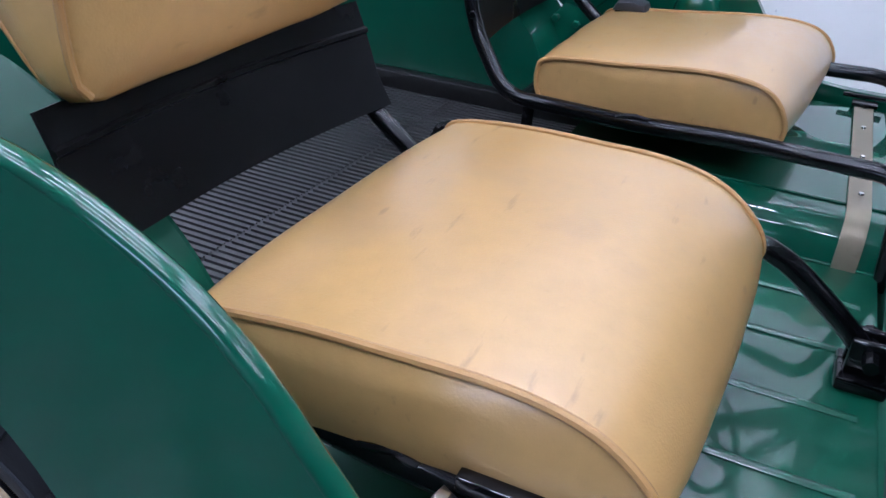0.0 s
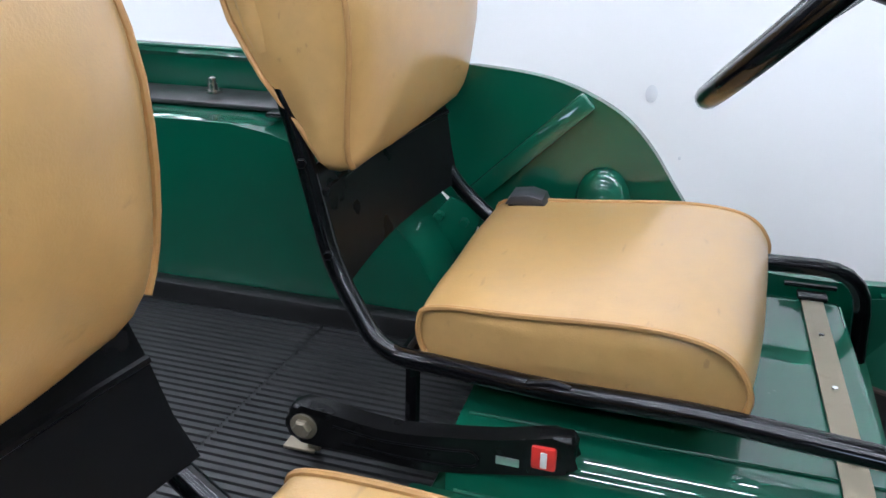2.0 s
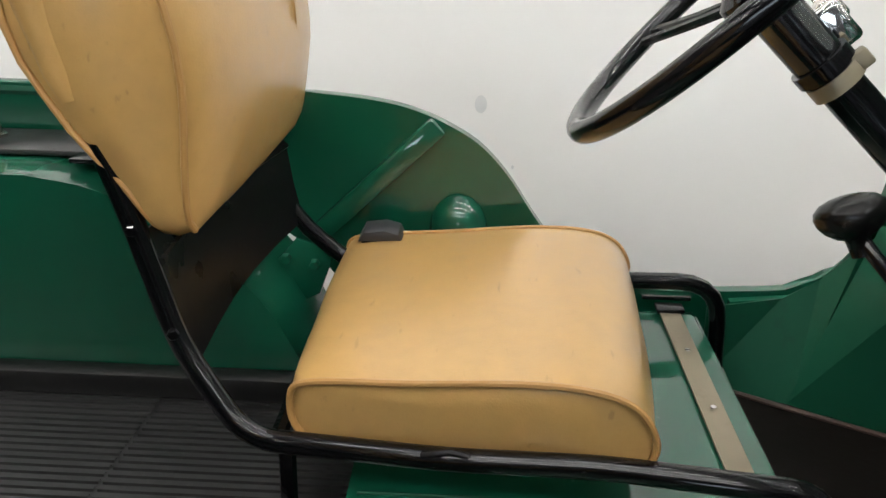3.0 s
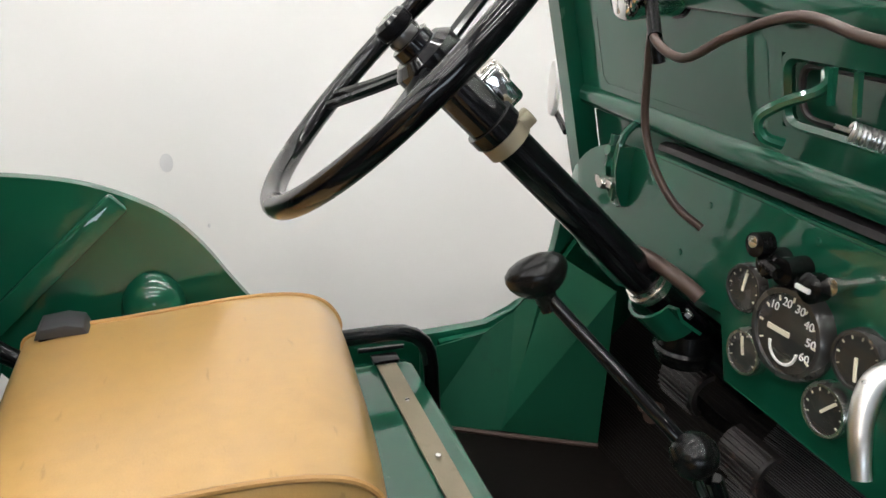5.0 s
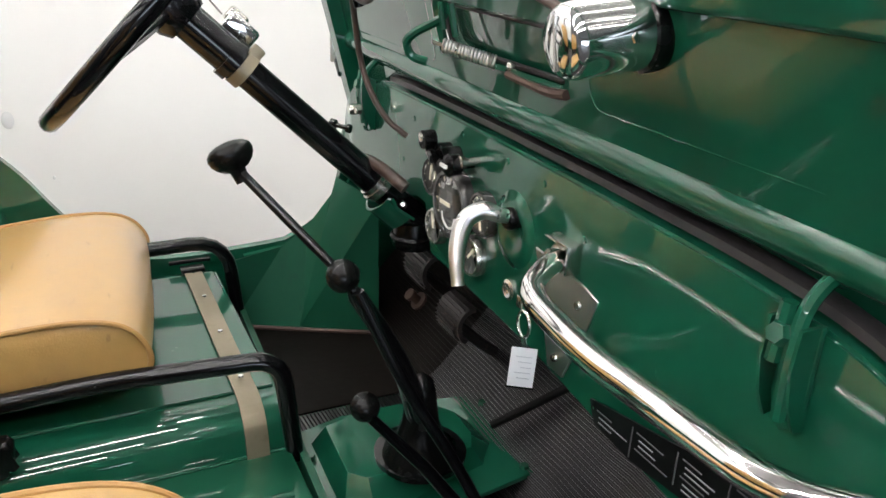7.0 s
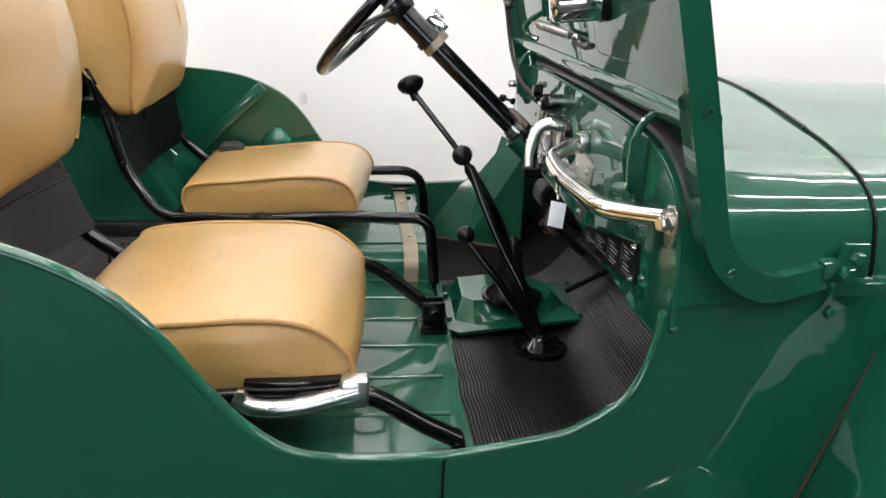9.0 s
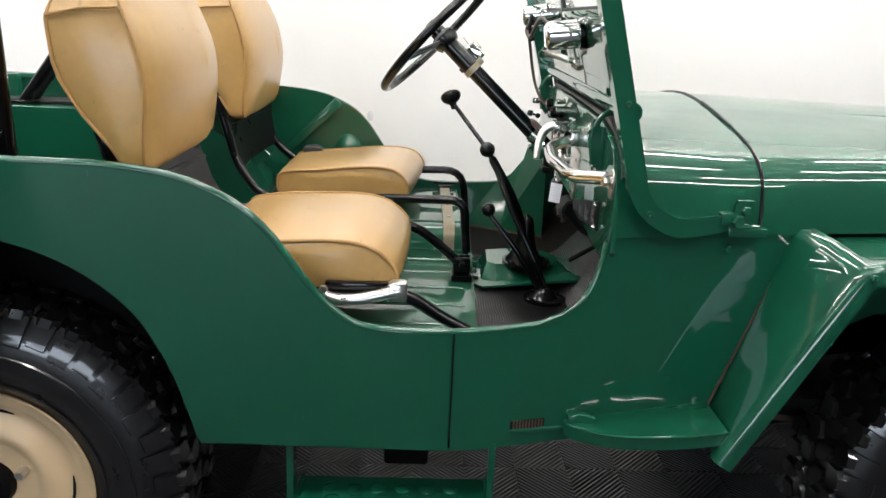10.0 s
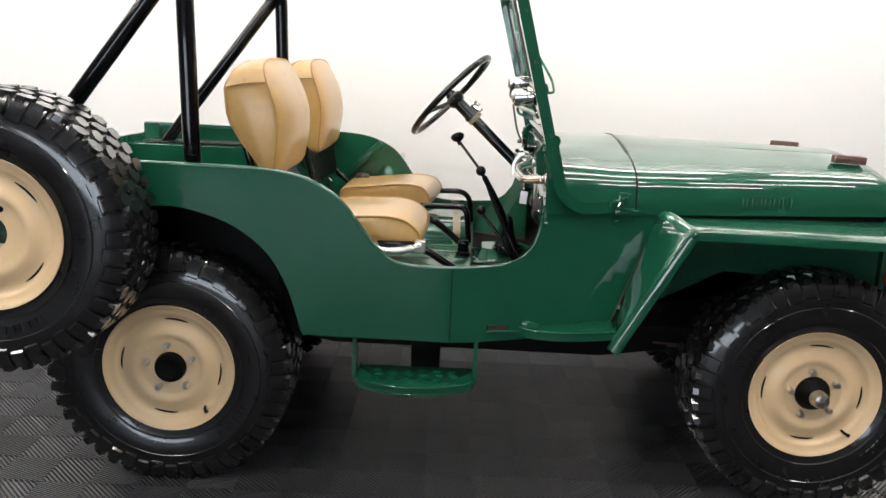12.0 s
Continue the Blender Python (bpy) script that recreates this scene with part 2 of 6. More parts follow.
def box(x0, x1, y0, y1, z0, z1, bevel=0.0, segments=2):
    bm = bmesh.new()
    bmesh.ops.create_cube(bm, size=1)
    for v in bm.verts:
        v.co = Vector(((x0 + x1) / 2 + v.co.x * (x1 - x0), (y0 + y1) / 2 + v.co.y * (y1 - y0), (z0 + z1) / 2 + v.co.z * (z1 - z0)))
    if bevel:
        bmesh.ops.bevel(bm, geom=bm.edges[:], offset=bevel, segments=segments, affect="EDGES", profile=0.5)
    return bm


def spline(points, steps=6, closed=False):
    """A smooth line through the points."""
    pts = [Vector(p) for p in points]
    n, out = len(pts), []
    for i in range(n if closed else n - 1):
        a = pts[(i - 1) % n] if closed or i else pts[0] * 2 - pts[1]
        b, c = pts[i], pts[(i + 1) % n]
        d = pts[(i + 2) % n] if closed or i + 2 < n else pts[-1] * 2 - pts[-2]
        for k in range(steps):
            t = k / steps
            out.append(0.5 * (2 * b + (c - a) * t + (2 * a - 5 * b + 4 * c - d) * t * t + (3 * b - a - 3 * c + d) * t**3))
    return out if closed else out + [pts[-1]]


def filleted(points, radius, steps=5):
    """The line through the points with its corners rounded."""
    pts = [Vector(p) for p in points]
    out = [pts[0]]
    for a, b, c in zip(pts, pts[1:], pts[2:]):
        r1, r2 = min(radius, (a - b).length * 0.49), min(radius, (c - b).length * 0.49)
        s, e = b + (a - b).normalized() * r1, b + (c - b).normalized() * r2
        out += [s * (1 - t) ** 2 + b * 2 * t * (1 - t) + e * t * t for t in (k / steps for k in range(steps + 1))]
    return out + [pts[-1]]


def tube(points, r, seg=10, corner=0.0, caps=True, closed=False):
    """A round bar along a line; r is one radius or a function of the share of the way."""
    pts = filleted(points, corner) if corner else [Vector(p) for p in points]
    bm, rings, n = bmesh.new(), [], len(pts)
    side = None
    for i, p in enumerate(pts):
        along = (pts[(i + 1) % n] - pts[i - 1]) if closed or 0 < i < n - 1 else (pts[1] - pts[0] if i == 0 else pts[-1] - pts[-2])
        along.normalize()
        if side is None:
            side = along.orthogonal().normalized()
        side = (side - along * side.dot(along)).normalized()
        up, rr = along.cross(side), r(i / max(1, n - 1)) if callable(r) else r
        rings.append([bm.verts.new(p + (side * math.cos(a) + up * math.sin(a)) * rr) for a in (2 * math.pi * k / seg for k in range(seg))])
    for a, b in zip(rings, rings[1:] + ([rings[0]] if closed else [])):
        for k in range(seg):
            bm.faces.new((a[k], a[(k + 1) % seg], b[(k + 1) % seg], b[k]))
    if caps and not closed:
        bm.faces.new(rings[0][::-1])
        bm.faces.new(rings[-1])
    return bm


def prism(outline, axis, a, b, bevel=0.0, segments=2):
    """A flat shape (two coordinates a point) drawn out along an axis from a to b."""
    bm = bmesh.new()

    def at(p, v):
        c = [p[0], p[1]]
        c.insert("xyz".index(axis), v)
        return Vector(c)

    lo, hi = [bm.verts.new(at(p, a)) for p in outline], [bm.verts.new(at(p, b)) for p in outline]
    caps = [bm.faces.new(lo), bm.faces.new(hi[::-1])]
    n = len(outline)
    for i in range(n):
        bm.faces.new((lo[i], lo[(i + 1) % n], hi[(i + 1) % n], hi[i]))
    if bevel:
        rim = list({e for f in caps for e in f.edges})
        bmesh.ops.bevel(bm, geom=rim, offset=bevel, segments=segments, affect="EDGES", profile=0.5)
    big = [f for f in bm.faces if len(f.verts) > 4]
    bmesh.ops.triangulate(bm, faces=big)
    return bm


def lathe(profile, seg=32, axis="y", centre=(0, 0, 0)):
    """A turned shape: profile of (distance along the axis, radius)."""
    bm, rings = bmesh.new(), []
    for d, r in profile:
        ring = []
        for k in range(seg if r > 1e-5 else 1):
            a = 2 * math.pi * k / seg
            u, w = r * math.cos(a), r * math.sin(a)
            c = {"y": (u, d, w), "x": (d, u, w), "z": (u, w, d)}[axis]
            ring.append(bm.verts.new(Vector(c) + Vector(centre)))
        rings.append(ring)
    for a, b in zip(rings, rings[1:]):
        for k in range(seg):
            va, vb = [a[k % len(a)], a[(k + 1) % len(a)]], [b[(k + 1) % len(b)], b[k % len(b)]]
            f = list(dict.fromkeys(va + vb))
            if len(f) > 2:
                bm.faces.new(f)
    return bm


def aimed(bm, where, along):
    """Turns a shape made along +z so that it points along a direction, and moves it."""
    return place(bm, Matrix.Translation(where) @ Vector(along).to_track_quat("Z", "Y").to_matrix().to_4x4())


def hexagon(r, h):
    return lathe([(0, 0), (0, r), (h * 0.8, r), (h, r * 0.8), (h, 0)], 6, "z")


def loft(sections, closed_ring=False, caps=False):
    bm = bmesh.new()
    rows = [[bm.verts.new(p) for p in s] for s in sections]
    for a, b in zip(rows, rows[1:]):
        n = len(a)
        for k in range(n if closed_ring else n - 1):
            bm.faces.new((a[k], a[(k + 1) % n], b[(k + 1) % n], b[k]))
    if caps:
        bm.faces.new(rows[0])
        bm.faces.new(rows[-1][::-1])
    return bm


def thick(bm, t):
    bmesh.ops.recalc_face_normals(bm, faces=bm.faces)
    bmesh.ops.solidify(bm, geom=bm.faces[:], thickness=t)
    return bm


def strip(path, width, axis, a, b, bevel=0.0):
    """A flat bar of that width along a plane line, drawn out along an axis."""
    pts = [Vector(p) for p in path]
    left, right = [], []
    for i, p in enumerate(pts):
        d = (pts[min(i + 1, len(pts) - 1)] - pts[max(i - 1, 0)]).normalized()
        nrm = Vector((-d.y, d.x))
        left.append(p + nrm * width / 2)
        right.append(p - nrm * width / 2)
    return prism([tuple(p) for p in left + right[::-1]], axis, a, b, bevel)


# ---- the room ----
WALL_Y = 1.17


def room():
    floor = part("floor", box(-5.2, 6.2, -9.6, WALL_Y, -0.25, -0.022), TILE, smooth=0)
    tagged(floor, "dark interlocking plastic garage floor", "floor", kind="structure")
    # South, west and east walls are unseen, added dark to hold down reflections.
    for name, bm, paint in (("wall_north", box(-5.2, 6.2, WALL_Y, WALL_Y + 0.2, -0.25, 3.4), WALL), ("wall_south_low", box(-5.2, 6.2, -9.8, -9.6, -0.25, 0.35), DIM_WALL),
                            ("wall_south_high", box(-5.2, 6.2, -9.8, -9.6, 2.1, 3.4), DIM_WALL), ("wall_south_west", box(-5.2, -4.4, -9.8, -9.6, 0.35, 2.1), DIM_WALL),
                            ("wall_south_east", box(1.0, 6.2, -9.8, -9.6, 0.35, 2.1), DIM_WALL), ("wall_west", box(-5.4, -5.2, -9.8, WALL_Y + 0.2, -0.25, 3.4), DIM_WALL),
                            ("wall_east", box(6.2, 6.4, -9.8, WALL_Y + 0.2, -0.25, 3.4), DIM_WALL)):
        tagged(part(name, bm, paint, smooth=0), "plain white painted wall with faint smudges" if paint is WALL else "unseen dark grey wall added to limit fill light", "wall", kind="structure")
    # The ceiling is unseen too, dark so that it returns little light.
    tagged(part("ceiling", box(-5.4, 6.4, -9.8, WALL_Y + 0.2, 3.4, 3.55), CEILING, smooth=0), "unseen dark ceiling added to limit stray light", "ceiling", kind="structure")
    win = part("window_1", merged(box(-4.4, 1.0, -9.74, -9.66, 0.35, 0.41), box(-4.4, 1.0, -9.74, -9.66, 2.04, 2.1),
                                  *[box(-4.4 + 1.335 * k, -4.34 + 1.335 * k, -9.74, -9.66, 0.41, 2.04) for k in range(5)]), WHITE, smooth=0)
    tagged(win, "wide white-framed window behind the walk", "window", kind="structure")
    tagged(part("backdrop", box(-4.9, 1.5, -10.2, -10.15, 0.0, 2.6), DAYLIGHT, smooth=0), "plain pale daylight beyond the window", "backdrop", kind="structure")
    # smudges on the white wall
    smudge = material("wall_smudge", (0.68, 0.68, 0.68), 0.8, vary=0.2, scale=60, bump=0.1)
    for x, z, r in ((0.622, 0.869, 0.017), (0.70, 0.725, 0.004), (0.33, 0.66, 0.004)):
        bm = lathe([(WALL_Y - 0.0015, 0), (WALL_Y - 0.0008, r * 0.8), (WALL_Y, r)], 14, "y", (x, 0, z))
        place(bm, Matrix.Translation((x, 0, z)) @ Matrix.Diagonal((0.8, 1, 1.2, 1)) @ Matrix.Translation((-x, 0, -z)))
        tagged(part("wall_smudge", bm, smudge), "small grey scuff on the white wall", "smudge")


def lamp(x, y):
    """A ceiling batten with one bare tube."""
    base = group_at("ceiling_light", (x, y, 3.4), None, "white ceiling batten with a glowing tube", "ceiling light", "ceiling battens")
    part("housing", box(x - 0.75, x + 0.75, y - 0.04, y + 0.04, 3.34, 3.4, 0.008), WHITE, base)
    part("lamp_tube", tube([(x - 0.72, y, 3.315), (x + 0.72, y, 3.315)], 0.018, 10), TUBE, base, "glowing white tube")
    return base


room()
for lx in (-3.2, -1.4, 0.4, 2.2, 4.0):
    # The 0.75 row is added to brighten the wall; no lamp is known there.
    for ly in (-3.0, -1.7, -0.5, 0.75):
        lamp(lx, ly)


# ---- the jeep ----
jeep = group_at("jeep", (1.0, MID, 0.0), None, "vintage dark green open jeep with tan vinyl seats on black tiles", "car")


def opening_line(shift=0.0, lift=0.0):
    """The door opening's edge, from the rear top of the side to the dash."""
    pts = [(0.30, 1.02), (0.37, 1.014), (0.43, 1.003), (0.483, 0.983), (0.533, 0.954), (0.575, 0.913), (0.616, 0.857), (0.66, 0.803), (0.705, 0.767), (0.752, 0.754),
           (0.83, 0.75), (0.94, 0.752), (1.058, 0.763), (1.112, 0.801), (1.136, 0.854), (1.145, 0.907), (1.15, 0.95)]
    return spline([(x + shift * min(1, max(0, (0.95 - x) / 0.2)), z + lift * min(1, max(0, (z - 0.76) / 0.2))) for x, z in pts], 4)


def arch_line():
    """The rear wheel arch, from its front foot over the wheel to the rear."""
    return spline([(0.448, 0.524), (0.428, 0.592), (0.40, 0.675), (0.345, 0.772), (0.25, 0.848), (0.135, 0.89), (0.03, 0.9), (-0.07, 0.87), (-0.16, 0.80), (-0.22, 0.71), (-0.24, 0.60)], 4)


def body_side(y0, y1, shift=0.0, lift=0.0):
    outline = [(-0.53, 0.6), (-0.53, 1.03 + lift)] + [tuple(p) for p in opening_line(shift, lift)]
    outline += [(1.168, 0.953), (1.2, 0.915), (1.3, 0.905), (1.42, 0.917), (1.532, 0.925), (1.372, 0.562), (1.355, 0.538), (1.112, 0.53), (0.95, 0.522)]
    outline += [tuple(p) for p in arch_line()]
    bm = prism(outline, "y", y0, y1, 0.0064, 4)
    return leaned(bm)


near_side = part("body_side", flared(sliced(body_side(NEAR, NEAR + 0.014), BEND)), GREEN, jeep, smooth=20)
far_side = part("body_side", body_side(FAR - 0.018, FAR, 0.035, 0.014), GREEN, jeep, smooth=20)
edge = [Vector((-0.52, NEAR + 0.007, 1.0275))] + [Vector((p.x, NEAR + 0.007, p.y - 0.0025)) for p in opening_line()[:-4]]
part("rolled_edge", flared(leaned(tube(edge, 0.0076, 12))), GREEN, near_side, smooth=60)
part("panel_seam", flared(box(0.8835, 0.8865, NEAR - 0.0018, NEAR + 0.002, 0.53, 0.75)), BLACK_SHEET, near_side)
slot = prism([(0.995, 0.557), (1.058, 0.56), (1.058, 0.577), (0.995, 0.574)], "y", NEAR - 0.0012, NEAR + 0.004)
part("drain_slot", flared(slot), CHASSIS, near_side)
part("slot_mesh", flared(merged(*[box(1.0 + 0.0058 * k, 1.003 + 0.0058 * k, NEAR - 0.003, NEAR, 0.56, 0.575) for k in range(10)])), RUST, near_side)

# rear panel and tail
part("rear_panel", flared(leaned(box(-0.54, -0.522, NEAR + 0.01, FAR - 0.01, 0.6, 1.0, 0.004))), GREEN, jeep)
part("tail_bracket", leaned(merged(box(-0.525, -0.515, 0.36, 0.4, 0.93, 0.965, 0.003), aimed(hexagon(0.008, 0.012), (-0.515, 0.38, 0.948), (1, 0, 0)))), GREEN_DULL, jeep)
part("rear_corner_post", leaned(box(-0.53, -0.46, FAR - 0.05, FAR - 0.015, 0.62, 1.045, 0.01)), GREEN, jeep)

# floor pans, riser and toe board
part("rear_floor_pan", leaned(box(-0.53, 0.62, -0.515, 0.34, 0.652, 0.662)), WORN_SHADED_GREEN, jeep)
part("rear_floor_side", flared(leaned(box(0.43, 0.62, NEAR + 0.012, -0.515, 0.652, 0.662))), WORN_SHADED_GREEN, jeep)
part("rear_floor_side", leaned(box(0.4, 0.62, 0.34, FAR - 0.02, 0.652, 0.662)), WORN_SHADED_GREEN, jeep)
part("front_floor_pan", flared(leaned(box(0.6, 1.22, NEAR + 0.02, FAR - 0.02, 0.606, 0.616))), WORN_SHADED_GREEN, jeep)
part("floor_riser", leaned(box(0.925, 0.935, NEAR + 0.02, 0.53 - 0.02, 0.61, 0.672)), WORN_SHADED_GREEN, jeep)
toe = prism([(1.2, 0.606), (1.2, 0.616), (1.42, 0.86), (1.42, 0.93), (1.435, 0.93), (1.435, 0.855)], "y", NEAR + 0.02, FAR - 0.02)
part("toe_board", flared(leaned(toe)), BLACK_SHEET, jeep)
part("side_kick_panel", leaned(prism([(0.95, 0.616), (1.42, 0.616), (1.42, 0.92), (1.19, 0.92), (1.15, 0.86), (1.1, 0.79), (1.04, 0.752), (0.95, 0.742)], "y", FAR - 0.032, FAR - 0.02)), GREEN, jeep)
part("kick_brace", leaned(tube([(1.03, FAR - 0.036, 0.62), (1.09, FAR - 0.036, 0.68), (1.125, FAR - 0.036, 0.76), (1.14, FAR - 0.036, 0.86)], 0.004, 8, 0.08)), GREEN, jeep)

# ribbed seat platform under the passenger seat
plat = part("seat_platform", box(0.46, 0.945, -0.70, 0.0, 0.662, 0.674, 0.003), GREEN_DULL, jeep, "worn green platform with pressed ribs")
for y in (-0.62, -0.52, -0.41, -0.3, -0.19, -0.09):
    rib = tube([(0.62, y, 0.674), (0.925, y, 0.674)], lambda s: 0.011 if 0.04 < s < 0.96 else 0.006, 10)
    place(rib, Matrix.Translation((0, 0, 0.674)) @ Matrix.Diagonal((1, 1, 0.55, 1)) @ Matrix.Translation((0, 0, -0.674)))
    part("pressed_rib", rib, GREEN_DULL, plat)


# wheel houses, following the arch
def wheel_house(y0, y1, inner, rise=0.0):
    """A sheet box over the wheel, open below: its top follows the arch, further forward by rise at y0, and its inner face closes it."""
    def top(r):
        return [Vector((-0.525, 0.965))] + spline([(0.02 + r, 0.963), (0.11 + r, 0.945), (0.21 + r, 0.89), (0.295 + r, 0.81), (0.345 + r, 0.72), (0.365 + r, 0.655)], 4)

    roof = thick(loft([[(p.x, y0, p.y) for p in top(rise)], [(p.x, y1, p.y) for p in top(0)]]), 0.006)
    wall = prism([(-0.525, 0.655)] + [tuple(p) for p in top(0)], "y", inner - 0.004, inner + 0.004, 0.003)
    return leaned(merged(roof, wall))


part("wheel_house", wheel_house(0.335, FAR - 0.02, 0.335), GREEN, jeep)
# Low-gloss green takes the bright ceiling reflection off the near wheel house.
part("wheel_house", flared(wheel_house(NEAR + 0.012, -0.5, -0.5, 0.09)), WORN_SHADED_GREEN, jeep)
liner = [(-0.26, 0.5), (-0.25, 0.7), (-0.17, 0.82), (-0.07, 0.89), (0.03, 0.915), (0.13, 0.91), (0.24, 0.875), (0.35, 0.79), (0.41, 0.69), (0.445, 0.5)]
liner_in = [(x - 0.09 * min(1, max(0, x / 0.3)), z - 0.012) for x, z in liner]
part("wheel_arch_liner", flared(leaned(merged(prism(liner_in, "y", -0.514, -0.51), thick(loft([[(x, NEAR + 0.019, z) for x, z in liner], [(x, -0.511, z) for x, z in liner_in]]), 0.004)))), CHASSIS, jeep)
shelf = part("shelf_rubber", leaned(box(-0.5, 0.15, 0.4, FAR - 0.03, 0.966, 0.974, 0.003)), MAT_RUBBER, jeep)
part("top_rail", leaned(tube([(-0.52, FAR - 0.012, 1.03), (0.2, FAR - 0.012, 1.022)], 0.009, 8)), GREEN, far_side)
part("tie_down_stud", merged(lathe([(0.97, 0), (0.97, 0.008), (0.985, 0.008), (0.985, 0.006), (0.994, 0.006), (0.997, 0.0)], 10, "z", (-0.022, 0.43, 0.012)),
                             lathe([(0.97, 0), (0.97, 0.013), (0.974, 0.013), (0.974, 0)], 12, "z", (-0.022, 0.43, 0.012))), DULL_CHROME, jeep)
# far inner side: diagonal stiffener, oval pressing, belt bracket
part("side_stiffener", place(box(-0.016, 0.016, 0.495, FAR - 0.018, -0.13, 0.13, 0.006), Matrix.Translation((0.47, 0, 0.905)) @ pose(0, 0, 0, 0, 46, 0)), GREEN, far_side)
oval = lathe([(FAR - 0.056, 0), (FAR - 0.054, 0.02), (FAR - 0.047, 0.034), (FAR - 0.034, 0.042), (FAR - 0.02, 0.046)], 24, "y", (0, 0, 0))
place(oval, Matrix.Translation((0.594, 0.006, 0.838)) @ Matrix.Diagonal((0.92, 0.985, 1.2, 1)))
part("oval_pressing", oval, GREEN, far_side, "shiny oval pressing in the side")
part("belt_bracket", merged(prism([(0.318, 0.785), (0.352, 0.735), (0.40, 0.76), (0.425, 0.83), (0.37, 0.845)], "y", 0.438, 0.446, 0.003), aimed(hexagon(0.008, 0.01), (0.355, 0.438, 0.815), (0, -1, 0)), aimed(hexagon(0.008, 0.01), (0.395, 0.438, 0.808), (0, -1, 0))), GREEN, jeep)
part("belt_latch", box(0.46, 0.5, 0.44, 0.48, 0.815, 0.845, 0.005), PLASTIC, jeep)
part("belt_latch_cap", prism([(0.456, 0.843), (0.518, 0.846), (0.513, 0.857), (0.493, 0.862), (0.464, 0.858)], "y", 0.437, 0.484, 0.004, 2), DARK_CAP, jeep)



# cowl and hood
def section(x, rows, lift=0.0):
    """A half section on the near side, mirrored about the middle."""
    near = spline([(y, z) for y, z in rows], 4)
    pts = [(p.x, p.y) for p in near]
    pts += [(2 * MID - y, z) for y, z in pts[-2::-1]]
    return [Vector((x, y, z + lift)) for y, z in pts]


DASH_TOP = [(-0.699, 0.915), (-0.693, 0.96), (-0.678, 1.02), (-0.62, 1.062), (-0.52, 1.084), (-0.33, 1.09), (MID, 1.092)]
HOOD_REAR = [(-0.648, 0.915), (-0.643, 0.965), (-0.617, 1.022), (-0.53, 1.06), (-0.33, 1.093), (-0.2, 1.107), (MID, 1.112)]
HOOD_FRONT = [(-0.50, 0.915), (-0.497, 0.965), (-0.475, 1.02), (-0.41, 1.055), (-0.29, 1.08), (-0.19, 1.09), (MID, 1.094)]
HOOD_NOSE = [(-0.49, 0.915), (-0.487, 0.95), (-0.465, 1.0), (-0.4, 1.03), (-0.28, 1.054), (-0.19, 1.062), (MID, 1.066)]


def blend(a, b, t):
    return [(p[0] * (1 - t) + q[0] * t, p[1] * (1 - t) + q[1] * t) for p, q in zip(a, b)]


cowl = part("cowl", leaned(thick(loft([section(1.15 + 0.268 * t, blend(DASH_TOP, HOOD_REAR, t)) for t in (0, 0.25, 0.5, 0.75, 1)]), 0.006)), GREEN, jeep, smooth=35)
hood = part("hood", leaned(thick(loft([section(1.425 + 0.779 * t, blend(HOOD_REAR, HOOD_FRONT, t)) for t in (0, 0.005, 0.25, 0.5, 0.75, 1)] + [section(2.245, blend(HOOD_FRONT, HOOD_NOSE, 0.45)), section(2.27, HOOD_NOSE)]), 0.006)), GREEN, jeep, smooth=35)
part("hood_seal", leaned(tube(section(1.4215, HOOD_REAR, 0.001), 0.003, 6)), BLACK_SHEET, hood)
part("hood_hinge", leaned(tube([p for p in section(1.4215, HOOD_REAR, 0.0015)[14:20]], 0.0038, 8)), BLACK, hood)
part("hood_ridge", leaned(tube([(1.52, MID - 0.17, 1.0972), (1.86, MID - 0.15, 1.0932), (2.2, MID - 0.13, 1.0868)], 0.0011, 6)), GREEN, hood)
part("hood_ledge", flared(leaned(box(1.2, 1.54, NEAR + 0.006, FAR - 0.006, 0.905, 0.916))), GREEN, jeep)
# Added black sheet blocks the gap under the hood and stands for its shade.
part("hood_gap_shade", leaned(thick(loft([[(x, y, 0.882), (x, y, 0.94)] for x, y in ((1.43, -0.634), (1.8, -0.564), (2.2, -0.488), (2.262, -0.478))]), 0.003)), CHASSIS, hood, "added black sheet for the shaded gap under the hood")
for x, y in ((2.17, -0.38), (2.2, 0.2)):
    part("hood_block", place(box(-0.052, 0.052, -0.016, 0.016, 0, 0.026, 0.004), Matrix.Translation((x, y, 1.069)) @ pose(0, 0, 0, 0, 2, 0)), BLOCK, hood, "brown rubber rest block")
# pressed lettering, drawn as plain raised bars
for k in range(6):
    x = 1.765 + 0.0295 * k
    y = -0.648 + (x - 1.434) * 0.19 + LEAN * 0.1
    part("raised_bar", box(x, x + 0.006, y - 0.005, y + 0.02, 0.934, 0.97, 0.002), GREEN, hood)
    part("raised_bar", box(x + 0.012, x + 0.018, y - 0.004, y + 0.02, 0.94, 0.97, 0.002), GREEN, hood)
catch = merged(prism([(1.36, 0.93), (1.405, 0.928), (1.4, 0.982), (1.37, 0.982)], "y", -0.668, -0.658, 0.003), aimed(hexagon(0.009, 0.012), (1.386, -0.666, 0.964), (0, -1, 0)),
               box(1.36, 1.43, -0.672, -0.64, 0.916, 0.933, 0.003))
part("hood_catch", catch, GREEN, jeep)


